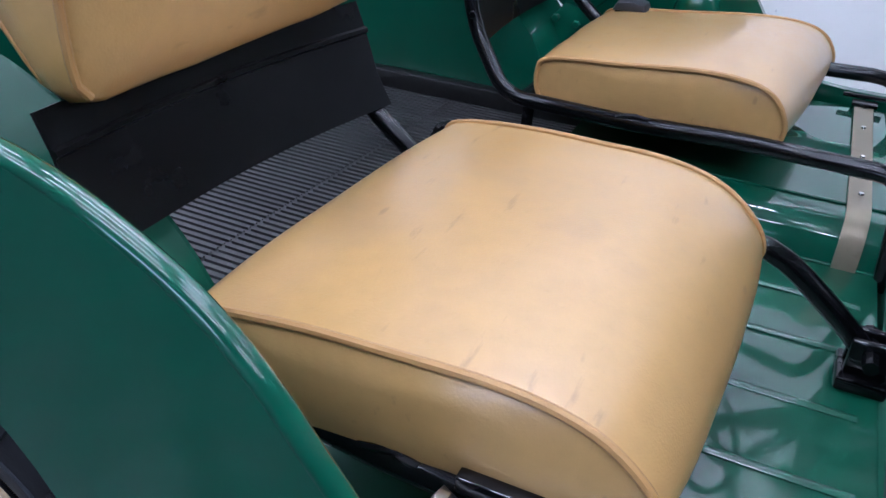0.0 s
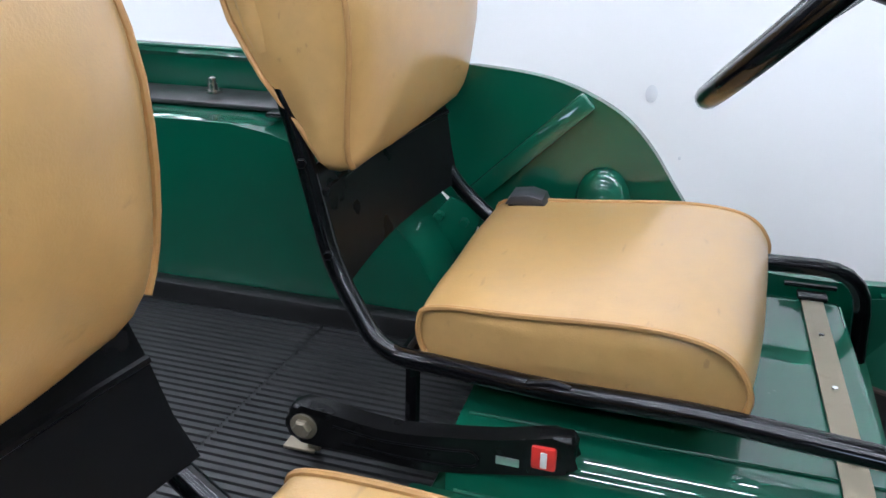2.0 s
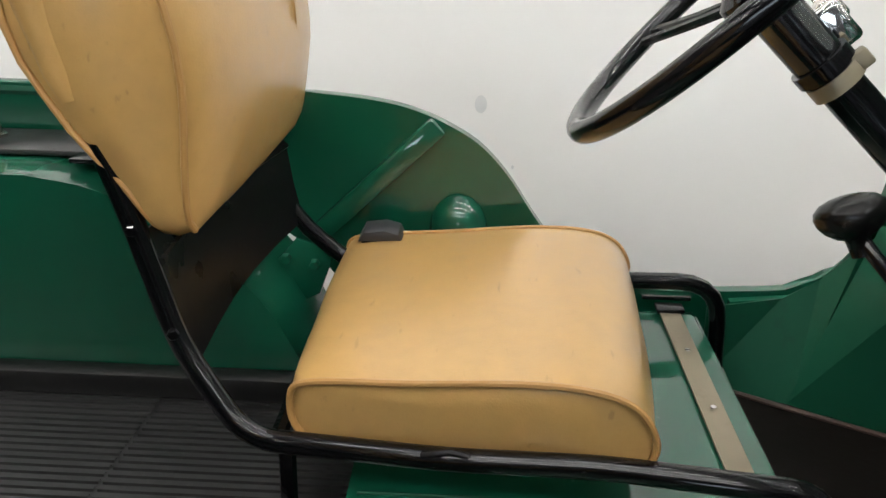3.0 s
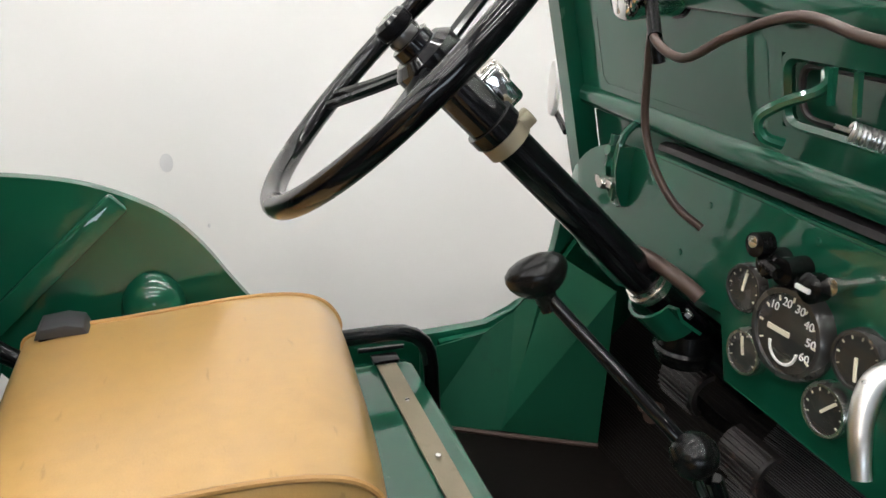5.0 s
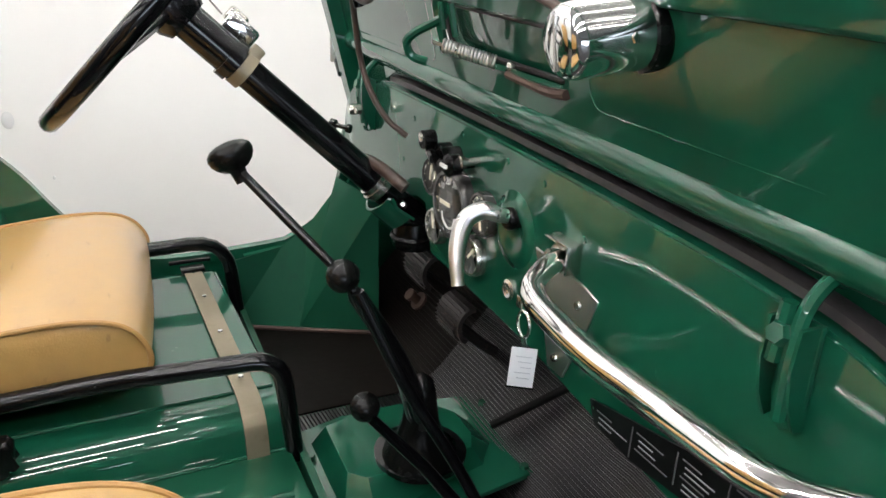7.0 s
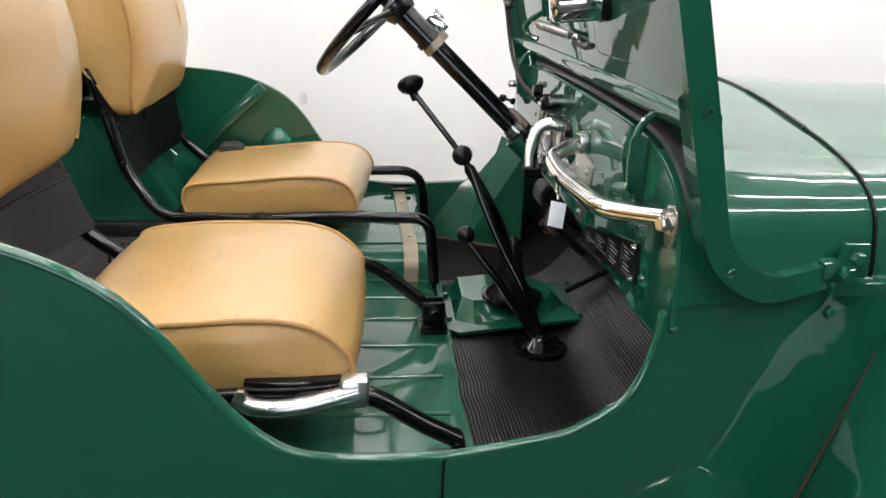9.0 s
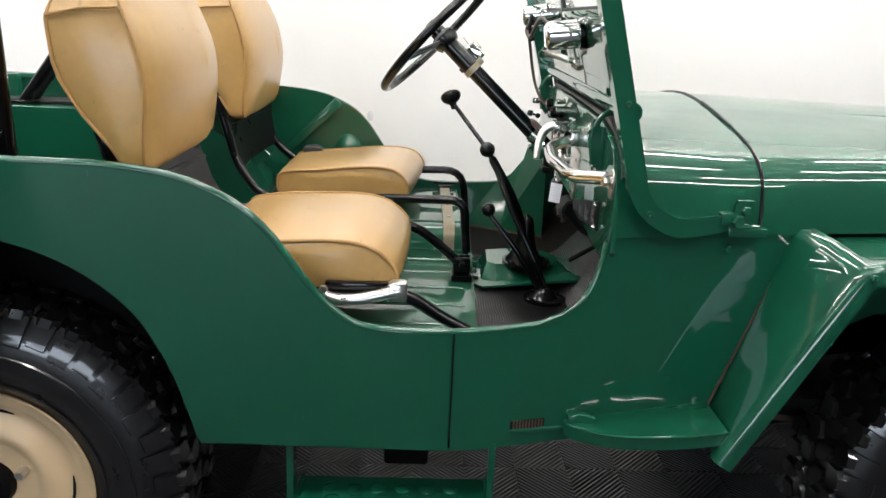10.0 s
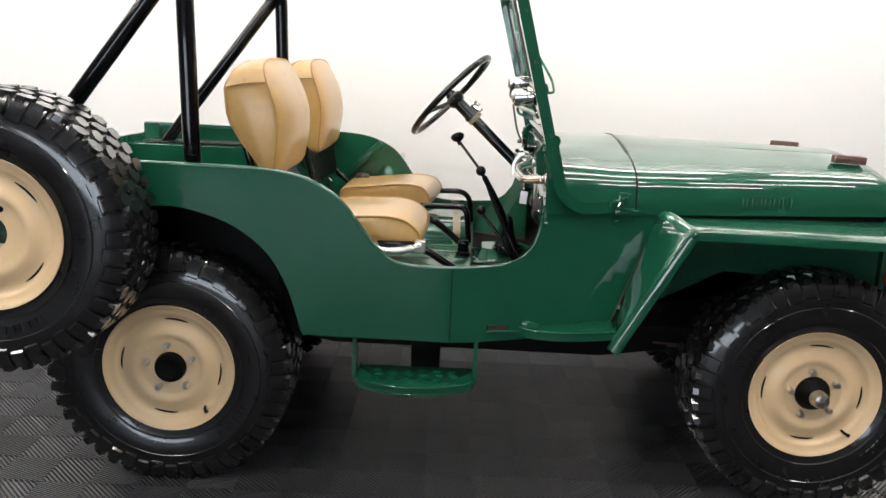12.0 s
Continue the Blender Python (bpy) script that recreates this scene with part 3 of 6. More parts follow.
# front fender: flat top, rounded outer edge and a sloping rear leg
def fender(sign):
    y_in, y_out = (-0.44, -0.785) if sign < 0 else (2 * MID + 0.44, 2 * MID + 0.785)
    line = filleted([(1.352, 0.536), (1.395, 0.614), (1.44, 0.697), (1.505, 0.817), (1.555, 0.908), (2.32, 0.895)], 0.03, 5)
    cross = []
    s = 1 if y_out < y_in else -1
    for y, d in ((y_in, -0.034), (y_out + 0.065 * s, -0.034), (y_out + 0.02 * s, 0.0), (y_out + 0.006 * s, 0.004), (y_out, 0.014), (y_out, 0.036), (y_out + 0.012 * s, 0.038)):
        cross.append((y, d))
    rows = []
    for i, p in enumerate(line):
        d = (line[min(i + 1, len(line) - 1)] - line[max(i - 1, 0)]).normalized()
        nrm = Vector((d.y, -d.x))
        leg = max(0.0, min(1.0, (abs(nrm.x) - 0.3) / 0.5)) * (-0.6 + 2.3 * min(1.0, max(0.0, (p.y - 0.53) / 0.36)))
        rows.append([Vector((p.x + nrm.x * dd * (leg if dd < 0 else 1), y, p.y + nrm.y * dd * (leg if dd < 0 else 1))) for y, dd in cross])
    return leaned(thick(loft(rows), 0.004))


near_fender = part("front_fender", fender(-1), GREEN, jeep, smooth=50)
part("front_fender", fender(1), GREEN, jeep, smooth=50)
part("fender_bolt", aimed(lathe([(0, 0), (0, 0.008), (0.004, 0.006), (0.006, 0)], 10, "z"), (1.565, -0.786, 0.885), (0, -1, 0)), GREEN, near_fender)
# Low-gloss green keeps floor glare off the inner fenders, leaving them dark.
part("inner_fender", leaned(prism([(1.5, 0.905), (2.24, 0.895), (2.24, 0.69), (2.1, 0.7), (1.75, 0.72), (1.52, 0.60), (1.36, 0.53), (1.36, 0.57)], "y", -0.505, -0.497)), WORN_SHADED_GREEN, jeep)
part("inner_fender", leaned(prism([(1.5, 0.905), (2.24, 0.895), (2.24, 0.69), (2.1, 0.7), (1.75, 0.72), (1.52, 0.60), (1.36, 0.53), (1.36, 0.57)], "y", 2 * MID + 0.497, 2 * MID + 0.505)), WORN_SHADED_GREEN, jeep)
part("fender_gap", flared(leaned(strip([(1.372, 0.562), (1.5, 0.905)], 0.004, "y", NEAR - 0.003, NEAR + 0.006))), RUST, near_side)
# small rounded step ahead of the side
shelf_edge = spline([(1.094, -0.712), (1.11, -0.733), (1.15, -0.757), (1.212, -0.772), (1.30, -0.772), (1.378, -0.762)], 5)
shelf_bm = prism([tuple(p) for p in shelf_edge] + [(1.378, -0.64), (1.094, -0.69)], "z", 0.561, 0.572, 0.0025)
skirt_bm = loft([[Vector((p.x, p.y - 0.001, z + 0.05 * (p.x - 1.112))) for p in shelf_edge] for z in (0.57, 0.563, 0.552, 0.546)])
for v in shelf_bm.verts:
    v.co.z += (v.co.x - 1.112) * 0.05
shelf = part("front_step_plate", shelf_bm, GREEN, jeep, smooth=25)
part("skirt", thick(skirt_bm, 0.003), GREEN, shelf)
part("rolled_edge", tube([Vector((p.x, p.y - 0.001, 0.5705 + 0.05 * (p.x - 1.112))) for p in shelf_edge], 0.003, 8), GREEN, shelf)
part("step_gusset", prism([(1.10, 0.557), (1.10, 0.585), (1.12, 0.59), (1.15, 0.582), (1.15, 0.557)], "y", -0.722, -0.698, 0.004), GREEN, jeep)
part("lower_flange", flared(box(0.995, 1.115, -0.727, -0.715, 0.551, 0.559, 0.002)), GREEN, near_side)
# grille, headlights and marker lamp at the front end
grille = part("grille", leaned(merged(box(2.25, 2.28, 2 * MID + 0.5, -0.5, 0.55, 0.93, 0.012), *[box(2.24, 2.29, MID - 0.235 + 0.062 * k, MID - 0.21 + 0.062 * k, 0.6, 0.86, 0.006) for k in range(8)])), GREEN, jeep)
for y in (-0.43, 2 * MID + 0.43):
    part("headlight", leaned(merged(lathe([(2.25, 0.0), (2.25, 0.088), (2.27, 0.094), (2.3, 0.094), (2.312, 0.085), (2.32, 0.05), (2.325, 0)], 28, "x", (0, y, 0.86)))), CHROME, grille, "chrome headlight")
part("marker_lamp", leaned(lathe([(2.262, 0), (2.262, 0.02), (2.275, 0.02), (2.285, 0.014), (2.29, 0)], 18, "x", (0, -0.53, 0.72))), AMBER, grille, "amber marker lamp")

# side step
STEP_EDGE = [tuple(p) for p in spline([(0.612, -0.655), (0.611, -0.72), (0.615, -0.768), (0.64, -0.795), (0.71, -0.825), (0.787, -0.836), (0.864, -0.825), (0.934, -0.795), (0.959, -0.768), (0.963, -0.72), (0.962, -0.655)], 4)]
step = part("side_step", leaned(prism(STEP_EDGE, "z", 0.388, 0.41, 0.003)), GREEN, jeep, "green stamped side step with raised dimples", smooth=25)
part("rolled_edge", leaned(tube([Vector((x, y, 0.4105)) for x, y in STEP_EDGE], 0.0035, 8)), GREEN, step)
part("rolled_edge", leaned(tube([Vector((x, y, 0.3895)) for x, y in STEP_EDGE], 0.0028, 8)), GREEN, step)
for i in range(6):
    for j in range(4):
        d = lathe([(0.4085, 0.016), (0.4098, 0.0145), (0.4115, 0.0105), (0.413, 0.005), (0.4133, 0)], 14, "z", (0.669 + 0.045 * i + 0.008 * (j % 2), -0.695 - 0.034 * j, 0))
        part("step_dimple", leaned(d), GREEN, step, smooth=60)
for x in (0.602, 0.966):
    part("step_bracket", leaned(prism([(-0.73, 0.53), (-0.70, 0.53), (-0.70, 0.39), (-0.735, 0.39)], "x", x - 0.006, x + 0.006)), GREEN, step)

# chassis, axles and running gear under the body
rail_pts = [(-0.55, 0.46), (-0.3, 0.5), (0.2, 0.5), (0.5, 0.44), (1.4, 0.43), (1.7, 0.47), (2.35, 0.47)]
for y in (-0.4, 0.2):
    part("chassis_rail", strip([Vector(p) for p in rail_pts], 0.09, "y", y - 0.02, y + 0.02), CHASSIS, jeep)
for x in (0.3, 0.78, 1.3):
    part("cross_member", box(x - 0.04, x + 0.04, -0.4, 0.2, 0.40, 0.47, 0.006), CHASSIS, jeep)
for x in (0.0, 2.032):
    ax = merged(tube([(x, -0.6, 0.365), (x, 0.42, 0.365)], 0.032, 12), place(lathe([(-0.12, 0), (-0.1, 0.06), (0, 0.12), (0.1, 0.06), (0.12, 0)], 18, "x"), Matrix.Translation((x, 0.1, 0.365))))
    part("axle", ax, CHASSIS, jeep)
    for y in (-0.4, 0.2):
        leaf = [strip([(x - 0.45 + 0.05 * k, 0.44 - 0.01 * k), (x, 0.415 - 0.012 * k), (x + 0.45 - 0.05 * k, 0.44 - 0.01 * k)], 0.007, "y", y - 0.022, y + 0.022) for k in range(4)]
        part("leaf_spring", merged(*leaf), RUST, jeep)
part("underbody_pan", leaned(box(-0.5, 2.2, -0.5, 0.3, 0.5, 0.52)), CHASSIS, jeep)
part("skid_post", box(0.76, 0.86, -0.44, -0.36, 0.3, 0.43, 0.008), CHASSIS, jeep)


# ---- wheels ----
def tyre_mesh(R=0.381, W=0.235):
    """A mud tyre with bevelled shoulders and chunky tread blocks; axis along y, outer side at -y."""
    h = W / 2
    prof = [(-h * 0.62, 0.198), (-h * 0.8, 0.205), (-h * 0.93, 0.235), (-h, 0.275), (-h * 0.97, 0.315), (-h * 0.88, 0.347), (-h * 0.74, R - 0.010), (0, R - 0.008),
            (h * 0.74, R - 0.010), (h * 0.88, 0.347), (h * 0.97, 0.315), (h, 0.275), (h * 0.93, 0.235), (h * 0.8, 0.205), (h * 0.62, 0.198)]
    parts = [lathe(prof, 72)]
    n = 46
    rng = random.Random(4)

    def block(a, y, wy, wa, r0, r1, turn):
        """A tapered tread block at angle a."""
        bm = bmesh.new()
        pts = []
        for r, k in ((r0, 1.0), (r1, 0.86)):
            ring = []
            for u, v in ((-1, -0.55), (-0.4, -1), (0.55, -1), (1, -0.4), (0.9, 0.7), (0.1, 1), (-0.9, 0.8)):
                yy = y + v * wy * k + u * turn * wa * r
                aa = a + u * wa * k
                ring.append(bm.verts.new((r * math.cos(aa), yy, r * math.sin(aa))))
            pts.append(ring)
        m = len(pts[0])
        for i in range(m):
            bm.faces.new((pts[0][i], pts[0][(i + 1) % m], pts[1][(i + 1) % m], pts[1][i]))
        bm.faces.new(pts[1])
        return bm

    for k in range(n):
        a = 2 * math.pi * k / n
        parts.append(block(a, -0.027, 0.024, 0.058, R - 0.012, R + 0.002, 0.35))
        parts.append(block(a + math.pi / n, 0.027, 0.024, 0.058, R - 0.012, R + 0.002, -0.35))
        for s, off in ((-1, 0.5), (1, 0.0)):
            aa = a + off * 2 * math.pi / n
            parts.append(block(aa, s * 0.079, 0.027, 0.055 + 0.006 * rng.random(), R - 0.016, R + 0.001, 0.2 * s))
            # shoulder lug running down the sidewall
            bm = bmesh.new()
            w = 0.056 if k % 2 else 0.05
            rows = []
            for r, y in ((R - 0.008, h * 0.84), (0.35, h * 0.955), (0.318 if k % 2 else 0.328, h * 1.003), (0.31 if k % 2 else 0.322, h * 0.95)):
                rows.append([bm.verts.new((r * math.cos(aa + u * w), s * y, r * math.sin(aa + u * w))) for u in (-1, -0.85, 0.85, 1)])
            for ra, rb in zip(rows, rows[1:]):
                for i in range(3):
                    bm.faces.new((ra[i], ra[i + 1], rb[i + 1], rb[i]))
            inner = [bm.verts.new(v.co * Vector((0.985, 0.9, 0.985))) for row in (rows[0], rows[1], rows[2]) for v in (row[0], row[3])]
            for i in range(2):
                bm.faces.new((rows[i][0], rows[i + 1][0], inner[2 * i + 2], inner[2 * i]))
                bm.faces.new((rows[i][3], rows[i + 1][3], inner[2 * i + 3], inner[2 * i + 1]))
            parts.append(bm)
    for r in (0.232, 0.29):
        parts.append(lathe([(-h * 0.9 if r < 0.25 else -h * 0.99, r - 0.003), (-h * 0.945 if r < 0.25 else -h * 1.012, r), (-h * 0.95 if r < 0.25 else -h * 0.99, r + 0.003)], 72))
    # raised moulding on the sidewall
    for start in (-0.9, 2.25):
        for k in range(7):
            a = start + 0.085 * k
            at = Matrix.Translation((0.262 * math.cos(a), -h * 0.985, 0.262 * math.sin(a))) @ Matrix.Rotation(-a, 4, "Y")
            parts.append(place(box(-0.011, 0.011, -0.003, 0.004, -0.0075, 0.0075 if k % 3 else 0.002), at))
    return merged(*parts)


def rim_mesh():
    """A steel wheel: rolled lip, well, slots and a raised ring round the hub."""
    prof = [(-0.088, 0.198), (-0.099, 0.2075), (-0.103, 0.207), (-0.102, 0.2025), (-0.096, 0.197), (-0.091, 0.189), (-0.0885, 0.18), (-0.087, 0.175), (-0.081, 0.171), (-0.077, 0.165), (-0.0755, 0.157),
            (-0.0765, 0.148), (-0.081, 0.138), (-0.087, 0.127), (-0.091, 0.117), (-0.0915, 0.11), (-0.0885, 0.101), (-0.084, 0.094), (-0.082, 0.088), (-0.0815, 0.06), (-0.08, 0.048), (-0.07, 0.045), (0.0, 0.045)]
    barrel = [(-0.05, 0.178), (0.02, 0.165), (0.08, 0.18), (0.09, 0.2)]
    return merged(lathe(prof, 64), lathe(barrel, 48))


def wheel(where, front=False, spare=False, turn=0.0):
    w = group_at("wheel" if not spare else "spare_wheel", where, jeep, "black mud tyre on a cream steel wheel")
    at = Matrix.Translation(where) @ pose(0, 0, 0, 0, turn, 0)
    tyre = part("tyre", place(tyre_mesh(), at), RUBBER, w, smooth=35)
    rim = part("rim", place(rim_mesh(), at), CREAM, w, "cream painted steel rim")
    for k in range(4):
        a = math.radians(-8 + 90 * k)
        pts = [(0.157 * math.cos(a + u), -0.076, 0.157 * math.sin(a + u)) for u in (-0.24, -0.12, 0, 0.12, 0.24)]
        part("rim_slot", place(tube(pts, lambda s: 0.0032 if 0.1 < s < 0.9 else 0.0012, 6), at), CHASSIS, w)
    part("valve", place(merged(tube([(0.104, -0.074, -0.132), (0.106, -0.09, -0.134), (0.112, -0.1, -0.137)], 0.0045, 8, 0.006), tube([(0.112, -0.1, -0.137), (0.118, -0.103, -0.14)], 0.006, 8)), at), PLASTIC, w)
    for k in range(5):
        a = math.radians(96 + 72 * k)
        where_nut = (0.0745 * math.cos(a), -0.0815, 0.0745 * math.sin(a))
        if spare:
            if k in (0, 2, 3):
                part("stud_hole", place(lathe([(-0.0835, 0), (-0.0838, 0.008), (-0.081, 0.009)], 12, "y", (where_nut[0], 0, where_nut[2])), at), CHASSIS, w)
        else:
            part("lug_nut", place(aimed(hexagon(0.0105, 0.024), where_nut, (0, -1, 0)), at), ALU, w)
    if spare:
        part("hub_hole", place(lathe([(-0.012, 0), (-0.012, 0.0452)], 24), at), GREEN, w, "green body seen through the hub hole")
    else:
        cap = [(-0.03, 0.05), (-0.085, 0.0495), (-0.098, 0.046), (-0.101, 0.036), (-0.096, 0.026), (-0.094, 0)]
        if front:
            cap = [(-0.03, 0.057), (-0.085, 0.055), (-0.102, 0.047), (-0.112, 0.034), (-0.122, 0.028)]
        part("hub", place(lathe(cap, 24), at), CHASSIS, w)
        if front:
            part("hub_end", place(lathe([(-0.112, 0.028), (-0.14, 0.026), (-0.152, 0.022), (-0.155, 0.014), (-0.159, 0.013), (-0.161, 0)], 24), at), DULL_CHROME, w, "bare metal locking hub")
    return w


WHEEL_Y = -0.558
rear_near = wheel((0.012, WHEEL_Y, 0.367))
front_near = wheel((2.036, WHEEL_Y, 0.369), True, turn=-4)
flip = Matrix.Rotation(math.pi, 4, "Z")
copy_thing(rear_near, Matrix.Translation((0.052, 0.485, 0.367)) @ flip)
copy_thing(front_near, Matrix.Translation((2.074, 0.485, 0.369)) @ flip)
spare = wheel((-0.345, -0.862, 0.845), spare=True, turn=35)
part("spare_mount", merged(box(-0.42, -0.27, -0.80, -0.72, 0.80, 0.89, 0.01)), GREEN, jeep)

# ---- roll bar ----
hoop = part("roll_bar", merged(tube([(0.09, -0.605, 0.955), (0.078, -0.605, 1.62), (0.1, -0.5, 1.72), (0.125, 0.3, 1.72), (0.14, 0.42, 1.62), (0.152, 0.42, 0.955)], 0.0258, 16, 0.09)), BLACK, jeep, "thick glossy black tube roll bar")
part("roll_brace", tube([(0.06, -0.605, 1.585), (-0.45, -0.605, 0.93)], 0.0245, 14), BLACK, hoop)
part("roll_brace", tube([(0.12, 0.42, 1.585), (-0.385, 0.42, 0.93)], 0.0245, 14), BLACK, hoop)
for x, y in ((0.09, -0.605), (0.152, 0.42), (-0.42, -0.605), (-0.36, 0.42)):
    part("mount_plate", box(x - 0.05, x + 0.05, y - 0.05, y + 0.05, 0.966 if y > 0 else 0.967, 0.973 if y > 0 else 0.974, 0.002), BLACK, hoop)


# ---- dash ----
def on_dash(y, proud=0.0):
    """The dash's front face at y, or a point that far in front of it."""
    return lean_x(1.147, y) - proud


def dash_disc(profile, y, z, seg=28):
    """A turned piece on the dash: profile of (how far proud, radius)."""
    return lathe([(-d, r) for d, r in profile], seg, "x", (on_dash(y), y, z))


dash_outline = [(p.y, p.z) for p in section(0, DASH_TOP, -0.003)]
lower = [(0.50, 0.93), (0.44, 0.905), (0.33, 0.895), (0.15, 0.952), (0.11, 0.955), (0.085, 0.885), (0.0, 0.886), (-0.2, 0.884), (-0.36, 0.87), (-0.56, 0.858), (-0.665, 0.862), (-0.70, 0.89)]
dash = part("dashboard", leaned(prism(dash_outline + lower, "x", 1.147, 1.155, 0.002)), GREEN, jeep, smooth=30)
part("dash_flange", leaned(tube([(1.152, y, z) for y, z in lower], 0.005, 6)), GREEN, dash)
seal_line = [p for p in section(1.166, DASH_TOP, 0.008) if p.y < 0.31 and (p.z > 1.0 or p.y > 0)]
part("windshield_seal", leaned(loft([[p + Vector((-0.01, 0, -0.004)), p + Vector((-0.009, 0, 0.003)), p + Vector((0.0, 0, 0.006)), p + Vector((0.009, 0, 0.004))] for p in seal_line])), GASKET, dash, "perished black rubber seal")


def gauge(y, z, r, bezel, needle, depth=0.016):
    g = part("gauge" if r < 0.03 else "speedometer", dash_disc([(0, r * 1.12), (depth * 0.7, r * 1.12), (depth, r * 1.04), (depth, r * 0.93), (depth * 0.75, r * 0.9)], y, z, 36), bezel, jeep)
    part("dial_face", dash_disc([(depth * 0.7, 0), (depth * 0.7, r * 0.95)], y, z, 30), DIAL, g)
    n = place(box(-0.0008, 0.0008, -r * 0.06, r * 0.06, -r * 0.12, r * (0.72 if r < 0.03 else 0.55)), Matrix.Translation((on_dash(y, depth * 0.82), y, z)) @ pose(0, 0, 0, needle, 0, 0))
    part("needle", n, NEEDLE, g)
    dome = part("dial_glass", dash_disc([(depth * 0.84, 0), (depth * 0.84, r * 0.93), (depth * 0.9, r * 0.93), (depth * 1.0, r * 0.7), (depth * 1.06, r * 0.4), (depth * 1.08, 0)], y, z, 30), DIAL_GLASS, g)
    dome.visible_shadow = False
    ticks = []
    for k in range(9):
        a = radians(-120 + 30 * k)
        ticks.append(place(box(-0.0005, 0.0005, -r * 0.02, r * 0.02, r * 0.74, r * 0.86), Matrix.Translation((on_dash(y, depth * 0.76), y, z)) @ Matrix.Rotation(a, 4, "X")))
    part("scale_mark", merged(*ticks), NEEDLE, g)
    return g


def writing(text, size, m, mat, parent):
    """Raised lettering in the built-in font."""
    curve = bpy.data.curves.new("lettering", "FONT")
    curve.body, curve.size, curve.align_x, curve.align_y, curve.extrude = text, size, "CENTER", "CENTER", 0.0003
    ob = bpy.data.objects.new("lettering", curve)
    scene.collection.objects.link(ob)
    bpy.context.view_layer.update()
    me = bpy.data.meshes.new_from_object(ob.evaluated_get(bpy.context.evaluated_depsgraph_get()))
    bpy.data.objects.remove(ob)
    bm = bmesh.new()
    bm.from_mesh(me)
    bpy.data.meshes.remove(me)
    return part("numeral", place(bm, m), mat, parent, smooth=0)


speedo = gauge(-0.002, 0.986, 0.042, BEZEL, -92, 0.018)
for k, text in enumerate(("10", "20", "30", "40", "50", "60")):
    a = radians(47 - 33 * k)
    y, z = -0.002 + 0.0285 * math.sin(a), 0.986 + 0.0285 * math.cos(a)
    facing = Matrix(((0, 0, -1, 0), (-1, 0, 0, 0), (0, 1, 0, 0), (0, 0, 0, 1)))
    writing(text, 0.0115, Matrix.Translation((on_dash(-0.002, 0.0135), y, z)) @ facing, WHITE, speedo)
part("counter_window", tube([(on_dash(0) - 0.0142, -0.002 + 0.017 * math.cos(a), 0.972 + 0.017 * math.sin(a)) for a in (radians(180 + 15 * k) for k in range(13))], 0.0016, 6), WHITE, speedo)
part("counter_strip", box(on_dash(0) - 0.0142, on_dash(0) - 0.0135, -0.013, 0.009, 0.9635, 0.967, 0.0003), BEZEL, speedo)
gauge(0.072, 1.0, 0.0235, BEZEL, 5, 0.012)
gauge(0.052, 0.937, 0.0225, DULL_CHROME, -20, 0.014)
gauge(-0.08, 0.998, 0.0255, BEZEL, 170, 0.012)
gauge(-0.061, 0.938, 0.0235, DULL_CHROME, 40, 0.014)
switch = part("ignition_switch", merged(dash_disc([(0, 0.015), (0.02, 0.015), (0.024, 0.011), (0.024, 0)], 0.036, 1.042, 18), dash_disc([(0, 0.013), (0.028, 0.013), (0.03, 0)], 0.008, 1.046, 18)), PLASTIC, jeep)
part("switch_lever", merged(tube([(on_dash(0.036, 0.02), 0.036, 1.046), (on_dash(0.036, 0.032), 0.032, 1.05), (on_dash(0.036, 0.04), 0.0, 1.048)], 0.006, 8, 0.01), dash_disc([(0.024, 0.012), (0.04, 0.012), (0.042, 0)], 0.036, 1.063, 14)), PLASTIC, switch)
part("switch_tip", dash_disc([(0.03, 0.006), (0.042, 0.006), (0.044, 0)], 0.037, 1.066, 12), DULL_CHROME, switch)
choke = part("pull_knob", merged(dash_disc([(0, 0.006), (0.018, 0.006), (0.02, 0.013), (0.034, 0.014), (0.038, 0.01), (0.04, 0)], -0.034, 1.048, 18)), PLASTIC, jeep)
part("knob_lettering_bar", box(on_dash(-0.034, 0.042), on_dash(-0.034, 0.0395), -0.042, -0.026, 1.0465, 1.0505), WHITE, choke)
part("bright_button", merged(dash_disc([(0, 0.005), (0.018, 0.005), (0.02, 0.008), (0.026, 0.008), (0.028, 0)], -0.049, 1.055, 14)), DULL_CHROME, dash)
part("dash_plug", dash_disc([(0, 0.0125), (0.003, 0.0125), (0.005, 0.009), (0.003, 0.006), (0.002, 0)], -0.147, 0.929, 18), DULL_CHROME, dash)
for y, z in ((0.0, 1.076), (-0.12, 1.074), (-0.2, 1.072), (0.16, 1.06), (-0.28, 1.04), (0.2, 0.99)):
    part("dash_screw", dash_disc([(0, 0.004), (0.0015, 0.0035), (0.002, 0)], y, z, 10), GREEN, dash)
part("pressed_boss", dash_disc([(-0.001, 0.047), (0.0005, 0.043), (0.004, 0.037), (0.0065, 0.03), (0.0065, 0.025), (0.003, 0.017), (0.002, 0)], -0.15, 1.002, 40), GREEN, dash)
# hand brake: curved bare metal pull
brake = part("hand_brake", tube(spline([(on_dash(-0.151, 0.004), -0.151, 1.018), (on_dash(-0.15, 0.028), -0.152, 1.026), (1.13, -0.146, 1.03), (1.112, -0.141, 1.02), (1.1, -0.147, 0.996), (1.094, -0.158, 0.973), (1.092, -0.167, 0.955)], 5), lambda s: 0.0072 + 0.0032 * math.sin(math.pi * min(1, s * 1.08)), 14), ALU, jeep, "curved bare aluminium hand brake pull")
